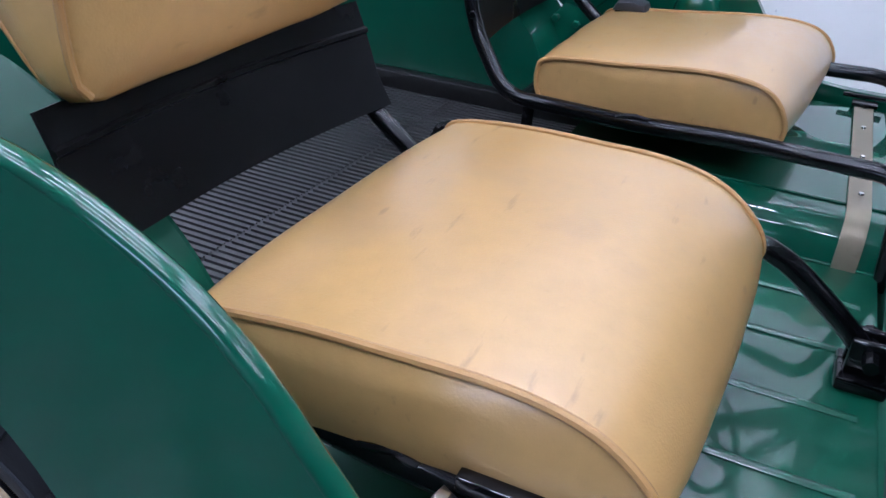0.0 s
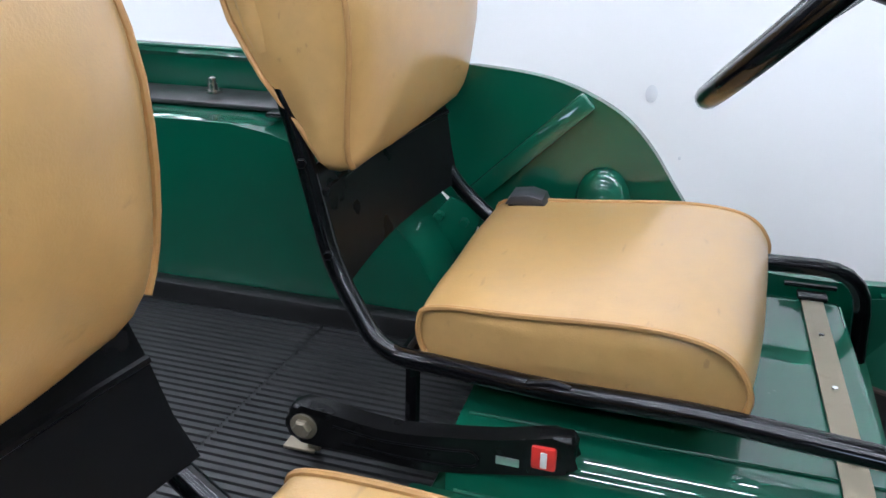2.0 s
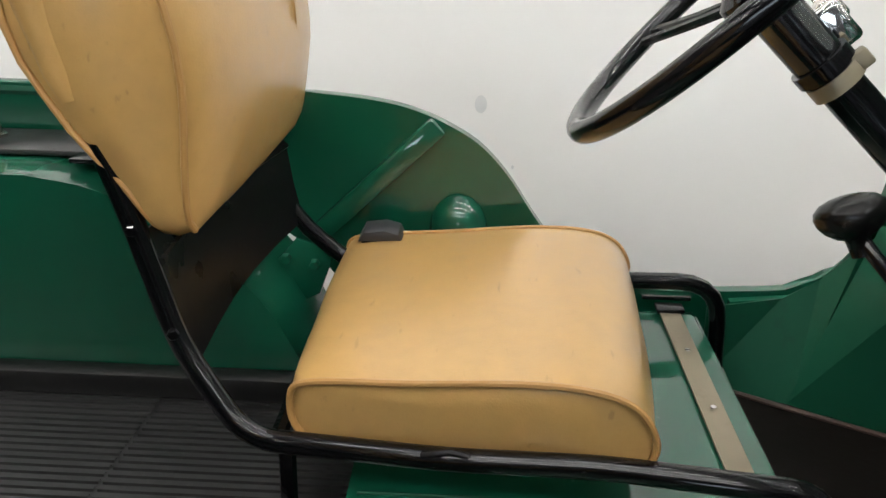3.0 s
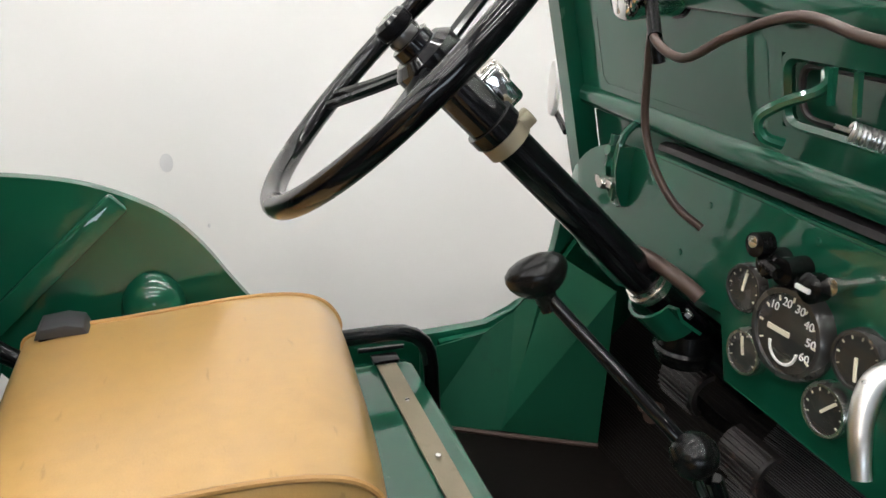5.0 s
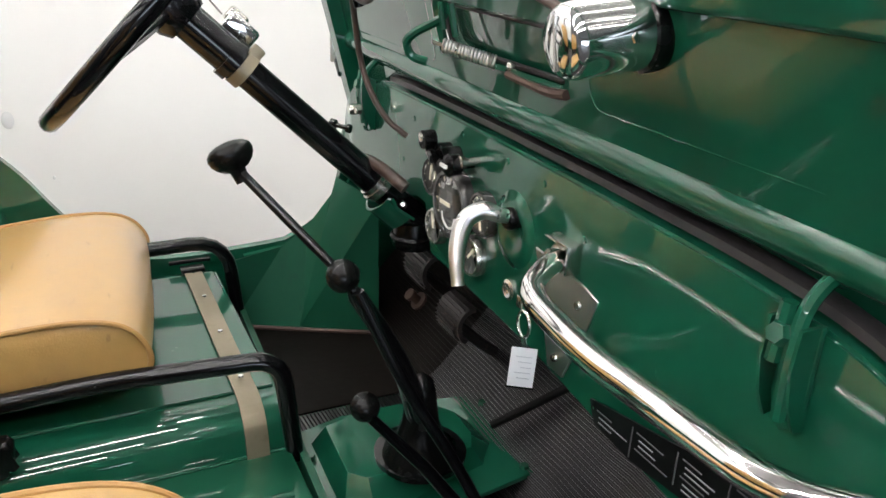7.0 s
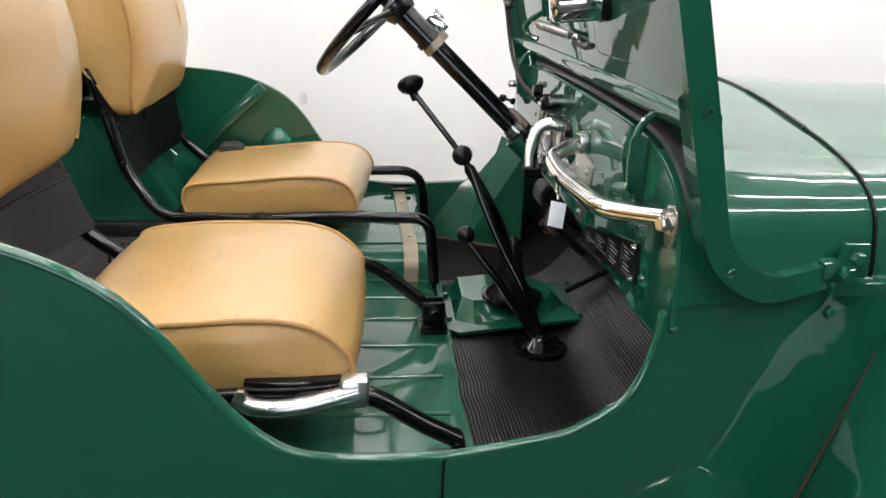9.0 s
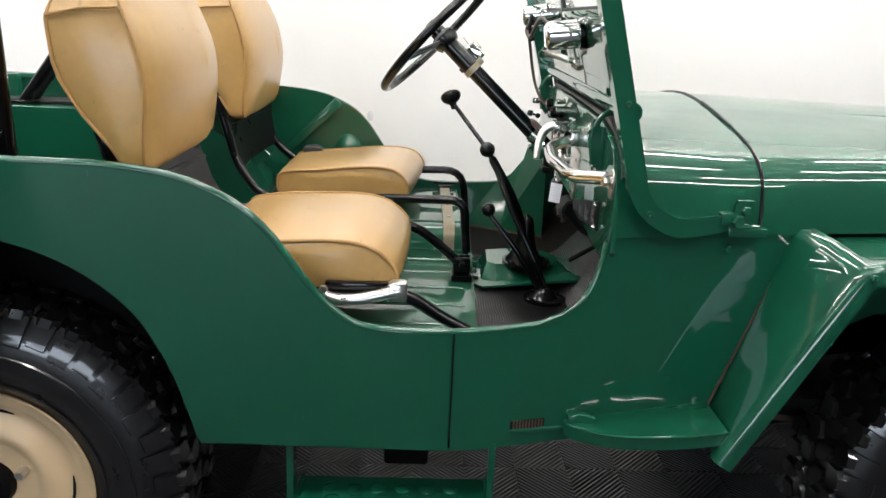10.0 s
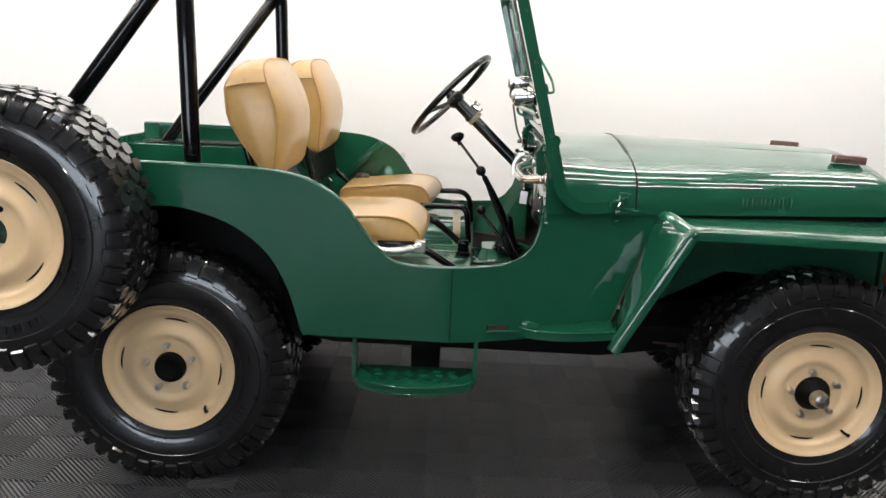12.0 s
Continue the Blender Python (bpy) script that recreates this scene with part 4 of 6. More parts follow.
part("brake_collar", dash_disc([(0, 0.013), (0.012, 0.013), (0.016, 0.01), (0.016, 0)], -0.151, 1.018, 16), PLASTIC, brake)
# grab rail and its plate
plate = prism([(-0.203, 1.004), (-0.222, 0.955), (-0.245, 0.884), (-0.272, 0.884), (-0.305, 0.962), (-0.315, 0.99), (-0.29, 0.996)], "x", 0, 0.003, 0.0006)
place(plate, Matrix.Translation((on_dash(-0.25, 0.004), 0, 0)))
rail_plate = part("rail_plate", plate, ALU, jeep, "grey riveted plate")
for y, z in ((-0.225, 0.975), (-0.288, 0.975), (-0.257, 0.9)):
    part("rivet", dash_disc([(0.004, 0.005), (0.0065, 0.004), (0.007, 0)], y, z, 10), DULL_CHROME, rail_plate)
rail = part("grab_rail", tube([(1.152, -0.262, 1.014), (1.128, -0.272, 1.012), (1.098, -0.292, 1.0), (1.088, -0.40, 0.995), (1.093, -0.585, 0.998), (1.14, -0.667, 1.012)], 0.0125, 14, 0.035), CHROME, jeep, "chrome tubular grab rail")
part("rail_bracket", merged(box(1.148, 1.166, -0.277, -0.238, 1.031, 1.034, 0.001), box(1.148, 1.166, -0.279, -0.276, 1.004, 1.034, 0.001), aimed(hexagon(0.0095, 0.014), (1.156, -0.254, 1.014), (-1, 0, 0)), aimed(lathe([(0, 0), (0, 0.014), (0.002, 0.014), (0.002, 0)], 16, "z"), (1.158, -0.254, 1.014), (-1, 0, 0))), DULL_CHROME, rail)
part("rail_end", merged(prism([(-0.684, 1.024), (-0.676, 1.03), (-0.658, 1.026), (-0.654, 1.0), (-0.662, 0.978), (-0.676, 0.978), (-0.686, 1.0)], "x", 1.143, 1.149, 0.002), aimed(hexagon(0.0095, 0.018), (1.145, -0.672, 1.008), (-1, -0.3, 0)), aimed(lathe([(0, 0), (0, 0.013), (0.002, 0.013), (0.002, 0)], 16, "z"), (1.144, -0.672, 1.008), (-1, -0.3, 0))), DULL_CHROME, rail)
# data plates low on the dash
dp = prism([(-0.335, 0.9), (-0.572, 0.949), (-0.573, 0.893), (-0.40, 0.873), (-0.345, 0.878)], "x", 0, 0.002)
data_plate = part("data_plate", place(dp, Matrix.Translation((on_dash(-0.45, 0.007), 0, 0))), BLACK_SHEET, jeep, "black data plate with pale lettering bars")
rng = random.Random(8)
for col in range(4):
    for row in range(7):
        y = -0.348 - 0.056 * col - (0.004 if row % 3 else 0)
        z = 0.894 + 0.0112 * col - 0.0056 * row
        if z > 0.879 + 0.0045 * col:
            w = 0.016 + 0.026 * rng.random()
            part("lettering_bar", box(on_dash(-0.45, 0.0078), on_dash(-0.45, 0.0068), y - w, y, z, z + 0.0011), PEN if row % 3 else GREY_CAP, data_plate)
for k in range(3):
    y, z = -0.398 - 0.056 * k, 0.896 + 0.0112 * k
    part("plate_line", box(on_dash(-0.45, 0.0078), on_dash(-0.45, 0.0068), y - 0.0006, y + 0.0006, z - 0.02, z + 0.012), GREY_CAP, data_plate)
for y, z in ((-0.565, 0.942), (-0.566, 0.899), (-0.341, 0.893)):
    part("plate_screw", dash_disc([(0.006, 0.005), (0.011, 0.004), (0.012, 0)], y, z, 10), DULL_CHROME, data_plate)


# windshield clamps
def clamp(y, top, name="windshield_clamp"):
    """A pressed channel on the dash with a draw bolt, its wire bail and the hook over the beam."""
    x = lean_x(1.146, y)
    body = [(y - 0.014, top), (y + 0.014, top), (y + 0.014, top - 0.06), (y + 0.009, top - 0.08), (y, top - 0.086), (y - 0.009, top - 0.08), (y - 0.014, top - 0.06)]
    walls = [thick(loft([[(x, y + s * 0.0135, z), (x - d, y + s * 0.0125, z)] for z, d in ((top, 0.022), (top - 0.03, 0.024), (top - 0.06, 0.018), (top - 0.08, 0.008))]), 0.003) for s in (-1, 1)]
    c = merged(prism(body, "x", x - 0.006, x, 0.002), *walls,
               tube([(x - 0.016, y - 0.005, top - 0.07), (x - 0.02, y - 0.006, top - 0.02), (x - 0.012, y - 0.004, top + 0.012), (x + 0.006, y - 0.004, top + 0.03), (x + 0.02, y - 0.004, top + 0.024)], 0.0055, 8, 0.012),
               tube([(x - 0.02, y + 0.006, top - 0.03), (x - 0.016, y + 0.006, top + 0.012)], 0.006, 8),
               aimed(hexagon(0.009, 0.016), (x - 0.012, y + 0.004, top - 0.012), (-1, 0, 0.3)), aimed(lathe([(0, 0), (0, 0.008), (0.006, 0.006), (0.008, 0)], 10, "z"), (x - 0.006, y, top - 0.055), (-1, 0, 0)))
    return part(name, c, GREEN, jeep, smooth=30)


clamp(-0.54, 1.084)
near_clamp = clamp(0.345, 1.085)
part("wing_nut", merged(aimed(hexagon(0.009, 0.02), (1.165, 0.33, 1.04), (-1, 0, 0)), box(1.15, 1.154, 0.31, 0.35, 1.036, 1.046, 0.002)), DULL_CHROME, near_clamp)
part("dash_stud", merged(aimed(lathe([(0, 0), (0, 0.008), (0.006, 0.008), (0.006, 0.004), (0.03, 0.004), (0.03, 0.009), (0.04, 0.009), (0.04, 0)], 10, "z"), (1.18, 0.42, 0.985), (-0.5, 0.6, 0.1))), BLACK, dash)


# ---- windshield ----
def on_screen(bm):
    """Leans a shape built round x = 0 back along the windshield."""
    for v in bm.verts:
        v.co.x += 1.153 - 0.27 * (v.co.z - 1.153) + LEAN * (v.co.y - NEAR)
    return bm


post = [tuple(p) for p in spline([(1.015, 1.62), (1.078, 1.386), (1.141, 1.153), (1.172, 1.035), (1.187, 0.99), (1.214, 0.959), (1.264, 0.934), (1.32, 0.936), (1.372, 0.944)], 5)]
screen = group_at("windshield", (1.16, MID, 0.93), jeep)
part("post", tapered(leaned(strip(post, 0.032, "y", -0.7225, -0.686, 0.004))), GREEN, screen, smooth=15)
part("post", leaned(strip(post, 0.035, "y", 2 * MID + 0.683, 2 * MID + 0.718, 0.004)), GREEN, screen, smooth=15)
part("frame_beam", leaned(tube([(1.162, -0.684, 1.126), (1.162, 2 * MID + 0.684, 1.126)], 0.018, 12)), GREEN, screen)
EAST, WEST = -0.684, 2 * MID + 0.684
panel = bmesh.new()
grid = [[panel.verts.new((0, y, z)) for y in (EAST, -0.235, 0.07, WEST)] for z in (1.13, 1.168, 1.236, 1.262)]
for r in range(3):
    for c in range(3):
        if (r, c) != (1, 1):
            panel.faces.new((grid[r][c], grid[r][c + 1], grid[r + 1][c + 1], grid[r + 1][c]))
part("lower_panel", on_screen(thick(panel, 0.006)), GREEN, screen, smooth=20)
flange = prism([(EAST, 1.126), (WEST, 1.126), (WEST, 0.97), (WEST - 0.018, 1.0), (WEST - 0.08, 1.06), (EAST + 0.08, 1.06), (EAST + 0.018, 1.0), (EAST, 0.97)], "x", 1.17, 1.174)
for v in flange.verts:
    v.co.x += 0.26 * (1.12 - v.co.z)
part("beam_flange", leaned(flange), GREEN, screen, smooth=0)
part("mid_rail", on_screen(box(-0.014, 0.014, EAST, WEST, 1.262, 1.288, 0.005)), GREEN, screen)
part("top_rail", on_screen(box(-0.014, 0.014, EAST, WEST, 1.6, 1.635, 0.006)), GREEN, screen)
part("centre_bar", on_screen(box(-0.008, 0.008, MID - 0.012, MID + 0.012, 1.288, 1.6, 0.004)), GREEN, screen)


def ring(y0, y1, z0, z1, x, r, name, mat):
    pts = filleted([(x, (y0 + y1) / 2, z0), (x, y1, z0), (x, y1, z1), (x, y0, z1), (x, y0, z0), (x, (y0 + y1) / 2, z0)], 0.02)
    return part(name, on_screen(tube(pts[:-1], r, 6, closed=True)), mat, screen)


ring(0.09, 0.43, 1.15, 1.25, -0.003, 0.0035, "pressed_bead", GREEN)
ring(-0.63, -0.272, 1.164, 1.25, -0.003, 0.0035, "pressed_bead", GREEN)
ring(-0.235, 0.07, 1.168, 1.236, 0.0, 0.007, "vent_lip", GREEN)
ring(-0.222, 0.057, 1.178, 1.228, 0.006, 0.0035, "vent_seal", GASKET)
part("vent_door", on_screen(place(box(0.012, 0.017, -0.24, 0.075, 1.16, 1.245, 0.004), Matrix.Identity(4))), GREEN, screen)
for y0, y1 in ((EAST + 0.004, MID - 0.014), (MID + 0.014, WEST - 0.004)):
    pane = part("pane", on_screen(box(-0.002, 0.002, y0, y1, 1.29, 1.6)), GLASS, screen, smooth=0)
    pane.visible_shadow = False
    part("pane_seal", on_screen(merged(box(-0.006, 0.006, y0, y1, 1.286, 1.294), box(-0.006, 0.006, y0 - 0.004, y0 + 0.004, 1.29, 1.6), box(-0.006, 0.006, y1 - 0.004, y1 + 0.004, 1.29, 1.6))), GASKET, screen)
for z in (1.48, 1.345, 1.143, 0.965):
    x = 1.146 - 0.27 * (z - 1.143) if z > 1.0 else 1.202
    part("frame_screw", aimed(lathe([(0, 0.006), (0.001, 0.0055), (0.0012, 0.0032), (-0.002, 0.0028), (-0.002, 0)], 12, "z"), (x, -0.7227, z), (0, -1, 0)), GREEN_DULL, screen)
part("frame_pivot", tapered(merged(box(1.342, 1.388, -0.727, -0.68, 0.936, 0.96, 0.006), aimed(hexagon(0.013, 0.014), (1.374, -0.728, 0.945), (0, -1, 0)), tube([(1.38, -0.73, 0.936), (1.415, -0.735, 0.932)], 0.006, 8))), GREEN, screen)


part("pivot_bolt", tapered(aimed(hexagon(0.008, 0.01), (1.366, -0.72, 0.893), (0, -1, 0))), GREEN, screen)


def wiper(y, back, name, z=1.237):
    """A chrome vacuum motor with a black back plate, and its arm outside."""
    x = lean_x(1.061, y)
    tilt = Vector((-1, 0.1, -0.12)).normalized()
    at = Vector((x, y, z))
    m = part(name, aimed(lathe([(-0.052, 0), (-0.052, 0.0285), (0.004, 0.0285), (0.01, 0.027), (0.0145, 0.023), (0.0165, 0.013), (0.0172, 0)], 32, "z"), at, tilt), CHROME, jeep, "chrome vacuum wiper motor")
    part("motor_split", aimed(merged(box(-0.0015, 0.0015, -0.02, 0.02, 0.0145, 0.0176)), at, tilt), DULL_CHROME, m)
    part("back_plate", aimed(merged(lathe([(-0.078, 0), (-0.078, 0.024), (-0.066, 0.031), (-0.052, 0.031), (-0.052, 0)], 24, "z"), box(-0.02, 0.02, 0.012, 0.05, -0.068, -0.056, 0.003)), at, tilt), PLASTIC, m)
    part("motor_screw", aimed(hexagon(0.005, 0.006), at + Vector((0.03, -0.026, 0.005)), (0.1, -1, 0.2)), DULL_CHROME, m)
    out = at + Vector((0.085, 0, 0.02))
    part("wiper_arm", merged(tube([out, out + Vector((0.035, 0.0, -0.002)), out + Vector((0.03, back, 0.04)), out + Vector((-0.015, back * 2.2, 0.12))], 0.0045, 8, 0.02)), GREEN, m)
    return m


wiper(-0.357, 0.05, "wiper_motor")
wiper(0.24, 0.05, "wiper_motor", 1.275)
hose = [(1.105, 0.2, 1.262), (1.093, 0.175, 1.235), (1.098, 0.13, 1.222), (1.10, 0.07, 1.25), (1.10, -0.005, 1.272), (1.105, -0.07, 1.262), (1.108, -0.15, 1.258), (1.11, -0.2, 1.266), (1.112, -0.265, 1.256), (1.12, -0.335, 1.232)]
vac = part("vacuum_hose", tube(spline(hose, 5), 0.0046, 10), HOSE, jeep, "brown rubber vacuum hose")
part("hose_drop", tube(spline([(1.098, 0.19, 1.245), (1.108, 0.202, 1.2), (1.12, 0.21, 1.14), (1.13, 0.195, 1.095), (1.145, 0.17, 1.06), (1.165, 0.145, 1.04)], 5), 0.0043, 10), HOSE, vac)
part("hose_tee", merged(tube([(1.108, 0.215, 1.275), (1.095, 0.178, 1.237)], 0.0075, 10), tube([(1.1, 0.19, 1.248), (1.11, 0.187, 1.21)], 0.007, 10)), PLASTIC, vac)
# vent spring, lever and hook
coil = [(0.0066 * math.cos(a), 0.0066 * math.sin(a), a / (2 * math.pi) * 0.0036) for a in (0.5 * k for k in range(int(2 * math.pi * 17 / 0.5)))]
spring_a, spring_b = Vector((1.112, -0.066, 1.194)), Vector((1.168, -0.11, 1.177))
spring = part("vent_spring", aimed(tube(coil, 0.0016, 5), spring_a, spring_b - spring_a), ALU, jeep, "bright coil spring")
part("spring_hook", tube([spring_a - (spring_b - spring_a).normalized() * 0.012, spring_a], 0.002, 6), DULL_CHROME, spring)
part("spring_bolt", aimed(hexagon(0.006, 0.01), spring_b, spring_b - spring_a), DULL_CHROME, spring)
lever = spline([(1.15, 0.005, 1.228), (1.138, -0.005, 1.215), (1.12, 0.02, 1.198), (1.112, 0.032, 1.184), (1.12, 0.032, 1.168), (1.135, 0.022, 1.162)], 5)
part("vent_lever", tube(lever, 0.0055, 8), GREEN, screen)
part("vent_rod", tube([(1.17, -0.11, 1.168), (1.165, -0.2, 1.165), (1.16, -0.235, 1.17)], 0.005, 8, 0.02), RUST, screen)
part("vent_arm", merged(tube([(1.13, -0.02, 1.235), (1.135, -0.02, 1.205)], 0.004, 6), tube([(1.13, -0.045, 1.235), (1.138, -0.045, 1.2)], 0.004, 6)), GREEN, screen)
# round mirror beyond the far post
mirror = part("door_mirror", aimed(merged(lathe([(0.0, 0), (0.0, 0.042), (0.004, 0.044), (0.008, 0.042), (0.010, 0.03), (0.012, 0)], 28, "z")), (1.205, 0.6, 1.115), (1, -0.35, 0)), WHITE, jeep, "small round mirror")
part("mirror_stem", tube([(1.2, 0.53, 1.06), (1.215, 0.6, 1.08)], 0.005, 8), BLACK, mirror)

# ---- steering ----
HUB = Vector((0.861, 0.235, 1.219))
AXIS = Vector((-0.722, 0.135, 0.678)).normalized()
col_foot = HUB - AXIS * 0.62
column = part("steering_column", merged(tube([HUB - AXIS * 0.03, HUB - AXIS * 0.13], 0.0245, 18), tube([HUB - AXIS * 0.13, col_foot], 0.0215, 18)), BLACK, jeep, "glossy black steering column")
part("column_collar", merged(tube([HUB - AXIS * 0.108, HUB - AXIS * 0.122], 0.029, 20)), BLACK, column)
part("column_clamp", merged(tube([HUB - AXIS * 0.126, HUB - AXIS * 0.142], 0.0265, 20), aimed(box(-0.009, 0.009, -0.016, 0.016, -0.009, 0.009, 0.003), HUB - AXIS * 0.134 + Vector((0.012, -0.006, 0.016)), AXIS)), STRAP, column, "worn metal clamp band")
sw_at = HUB - AXIS * 0.11 + Vector((0.026, 0.045, 0.028))
sw = part("signal_switch", aimed(box(-0.016, 0.016, -0.015, 0.015, -0.024, 0.024, 0.006, 3), sw_at, AXIS), CHROME, jeep, "chrome turn signal switch")
part("signal_cap", aimed(box(-0.013, 0.013, -0.012, 0.012, -0.004, 0.026, 0.006, 3), sw_at + Vector((0.006, 0.009, 0.006)), AXIS), DULL_CHROME, sw)
part("signal_lever", tube([sw_at + AXIS * 0.03, sw_at + AXIS * 0.048 + Vector((0.0, 0.01, 0.005))], 0.0014, 6), DULL_CHROME, sw)
part("column_end", merged(tube([HUB - AXIS * 0.372, HUB - AXIS * 0.392], 0.0245, 18), tube([HUB - AXIS * 0.38, HUB - AXIS * 0.384], 0.027, 18)), DULL_CHROME, column, "worn metal ring at the foot of the column")
across = AXIS.cross(Vector((0, 0, 1))).normalized()
under = AXIS.cross(across).normalized()
under = under if under.z < 0 else -under
saddle = []
for along in (0.395, 0.41, 0.425, 0.44):
    c = HUB - AXIS * along
    wave = 0.004 * math.sin(along * 170)
    saddle.append([c + across * (s * (0.034 + 0.02)) + under * (-0.002 + wave) for s in (-1,)] + [c + across * (0.036 * math.cos(a)) + under * (0.034 * math.sin(a)) for a in (math.pi * (1 - k / 10) for k in range(11))] + [c + across * 0.056 + under * (-0.002 - wave)])
part("column_bracket", thick(loft(saddle), 0.004), GREEN, column, "green pressed saddle under the column", smooth=50)
for s in (-1, 1):
    part("column_bolt", aimed(hexagon(0.006, 0.008), HUB - AXIS * 0.415 + across * (s * 0.046) - under * 0.004, -under), CHROME, column)
part("horn_wire", tube(spline([(1.11, 0.235, 0.985), (1.125, 0.2, 0.994), (1.132, 0.165, 0.993), (1.14, 0.125, 0.985), (1.15, 0.11, 0.975)], 5), 0.009, 10), HOSE, jeep, "brown rubber-covered horn wire")
turn_to = AXIS.to_track_quat("Z", "Y").to_matrix().to_4x4()
steer = group_at("steering_wheel", HUB, jeep, "black three-spoke steering wheel")
R = 0.206
rim_pts = [(R * math.cos(a), R * math.sin(a), 0) for a in (2 * math.pi * k / 72 for k in range(72))]
wheel_rim = tube([Vector(p) for p in rim_pts], 0.0122, 12, closed=True)
for k, v in enumerate(wheel_rim.verts):
    a = math.atan2(v.co.y, v.co.x)
    grip = 0.0012 * math.sin(a * 36)
    c = Vector((R * math.cos(a), R * math.sin(a), 0))
    v.co = c + (v.co - c) * (1 + (grip / 0.0122 if v.co.z < 0.002 else 0))
seat_of = Matrix.Translation(HUB) @ turn_to
part("rim", place(wheel_rim, seat_of), BLACK, steer, "glossy black rim with finger grips")
for a in (radians(95), radians(215), radians(335)):
    d = Vector((math.cos(a), math.sin(a), 0))
    n = Vector((-d.y, d.x, 0))
    part("spoke", place(merged(*[tube([d * 0.02 + n * o + Vector((0, 0, -0.022)), d * 0.1 + n * o + Vector((0, 0, -0.014)), d * (R - 0.004) + n * o * 1.6], 0.0058, 8, 0.03) for o in (-0.006, 0.006)]), seat_of), BLACK, steer)
part("hub", place(lathe([(-0.045, 0), (-0.045, 0.03), (-0.03, 0.037), (-0.012, 0.037), (-0.004, 0.028), (-0.004, 0)], 28, "z"), seat_of), BLACK, steer)
part("horn_button", place(merged(lathe([(-0.004, 0.022), (0.008, 0.022), (0.008, 0.016), (0.02, 0.016), (0.022, 0.0195), (0.034, 0.0195), (0.038, 0.015), (0.038, 0)], 20, "z")), seat_of), BLACK, steer)
part("horn_ring", place(lathe([(0.009, 0.0168), (0.013, 0.0178), (0.019, 0.0168)], 20, "z"), seat_of), BEZEL, steer)

# ---- levers, pedals and gearbox cover ----
gear = part("gear_lever", tube([(0.893, -0.0085, 1.064), (0.98, -0.116, 0.963), (1.03, -0.112, 0.88), (1.065, -0.102, 0.81), (1.094, -0.085, 0.72)], lambda s: 0.0055 if s < 0.3 else 0.0085 + 0.006 * s, 10, 0.03), BLACK, jeep, "long black gear lever")
part("knob", aimed(lathe([(-0.026, 0.0075), (-0.012, 0.009), (-0.0105, 0.0135), (-0.005, 0.0205), (0.001, 0.0245), (0.007, 0.0258), (0.012, 0.0245), (0.0165, 0.0195), (0.0192, 0.012), (0.0202, 0.005), (0.0204, 0)], 36, "z"), (0.893, -0.0085, 1.069), (-0.32, 0.35, 0.88)), PLASTIC, gear, "black mushroom knob", smooth=70)
part("ball", aimed(lathe([(0.0185 * math.sin(t), 0.0185 * math.cos(t)) for t in (radians(-90 + 15 * k) for k in range(13))], 24, "z"), (0.98, -0.116, 0.963), (0, 0, 1)), PLASTIC, gear, "black ball knob")
part("lever_boot", lathe([(0.668, 0.05), (0.682, 0.048), (0.70, 0.034), (0.73, 0.024), (0.755, 0.021), (0.775, 0.018), (0.79, 0.014), (0.8, 0)], 24, "z", (1.094, -0.082, 0)), PLASTIC, gear)
part("boot_flange", lathe([(0.668, 0.0), (0.668, 0.06), (0.676, 0.061), (0.68, 0.048)], 28, "z", (1.1, -0.072, 0)), BLACK, gear)
low = part("transfer_lever", tube([(0.987, -0.165, 0.82), (1.05, -0.185, 0.745), (1.12, -0.208, 0.645)], lambda s: 0.006 + 0.003 * s, 10), BLACK, jeep, "short black transfer lever")
part("ball", aimed(lathe([(0.0165 * math.sin(t), 0.0165 * math.cos(t)) for t in (radians(-90 + 15 * k) for k in range(13))], 24, "z"), (0.987, -0.165, 0.827), (0, 0, 1)), PLASTIC, low, "glossy black ball knob")
part("second_lever", tube([(0.994, -0.124, 0.945), (1.04, -0.155, 0.83), (1.09, -0.19, 0.74), (1.132, -0.213, 0.645)], 0.0075, 10, 0.05), BLACK, low)
part("lever_gaiter", merged(lathe([(0.62, 0.052), (0.627, 0.051), (0.629, 0.044), (0.627, 0.036), (0.634, 0.028), (0.643, 0.02), (0.65, 0.013), (0.652, 0)], 26, "z", (1.13, -0.212, 0)), *[aimed(hexagon(0.006, 0.006), (1.13 + 0.041 * math.cos(a), -0.212 + 0.041 * math.sin(a), 0.627), (0, 0, 1)) for a in (0.6, 2.2, 3.7, 5.3)]), BLACK, low)
base_line = [(0.958, -0.13), (0.966, 0.085), (1.05, 0.105), (1.19, 0.095), (1.262, 0.02), (1.282, -0.06), (1.235, -0.147), (0.985, -0.157)]
cover_bm = prism(base_line, "z", 0.622, 0.63, 0.002)
ridge = [(0.985, -0.1), (0.99, 0.055), (1.06, 0.075), (1.17, 0.065), (1.212, 0.005), (1.215, -0.06), (1.19, -0.115), (1.02, -0.125)]
top_line = [(1.0, -0.07), (1.005, 0.035), (1.06, 0.05), (1.155, 0.045), (1.185, 0.0), (1.185, -0.055), (1.17, -0.085), (1.02, -0.09)]
hump = loft([[(x, y, 0.63) for x, y in ridge], [(x, y, 0.668) for x, y in top_line]], True)
hump.verts.ensure_lookup_table()
hump.faces.new([hump.verts[len(ridge) + k] for k in range(len(ridge))])
gb = merged(cover_bm, hump)
for v in gb.verts:
    v.co.z += max(0, v.co.x - 1.19) * 0.55
cover = part("gearbox_cover", gb, GREEN, jeep, "glossy green gearbox cover plate", smooth=25)
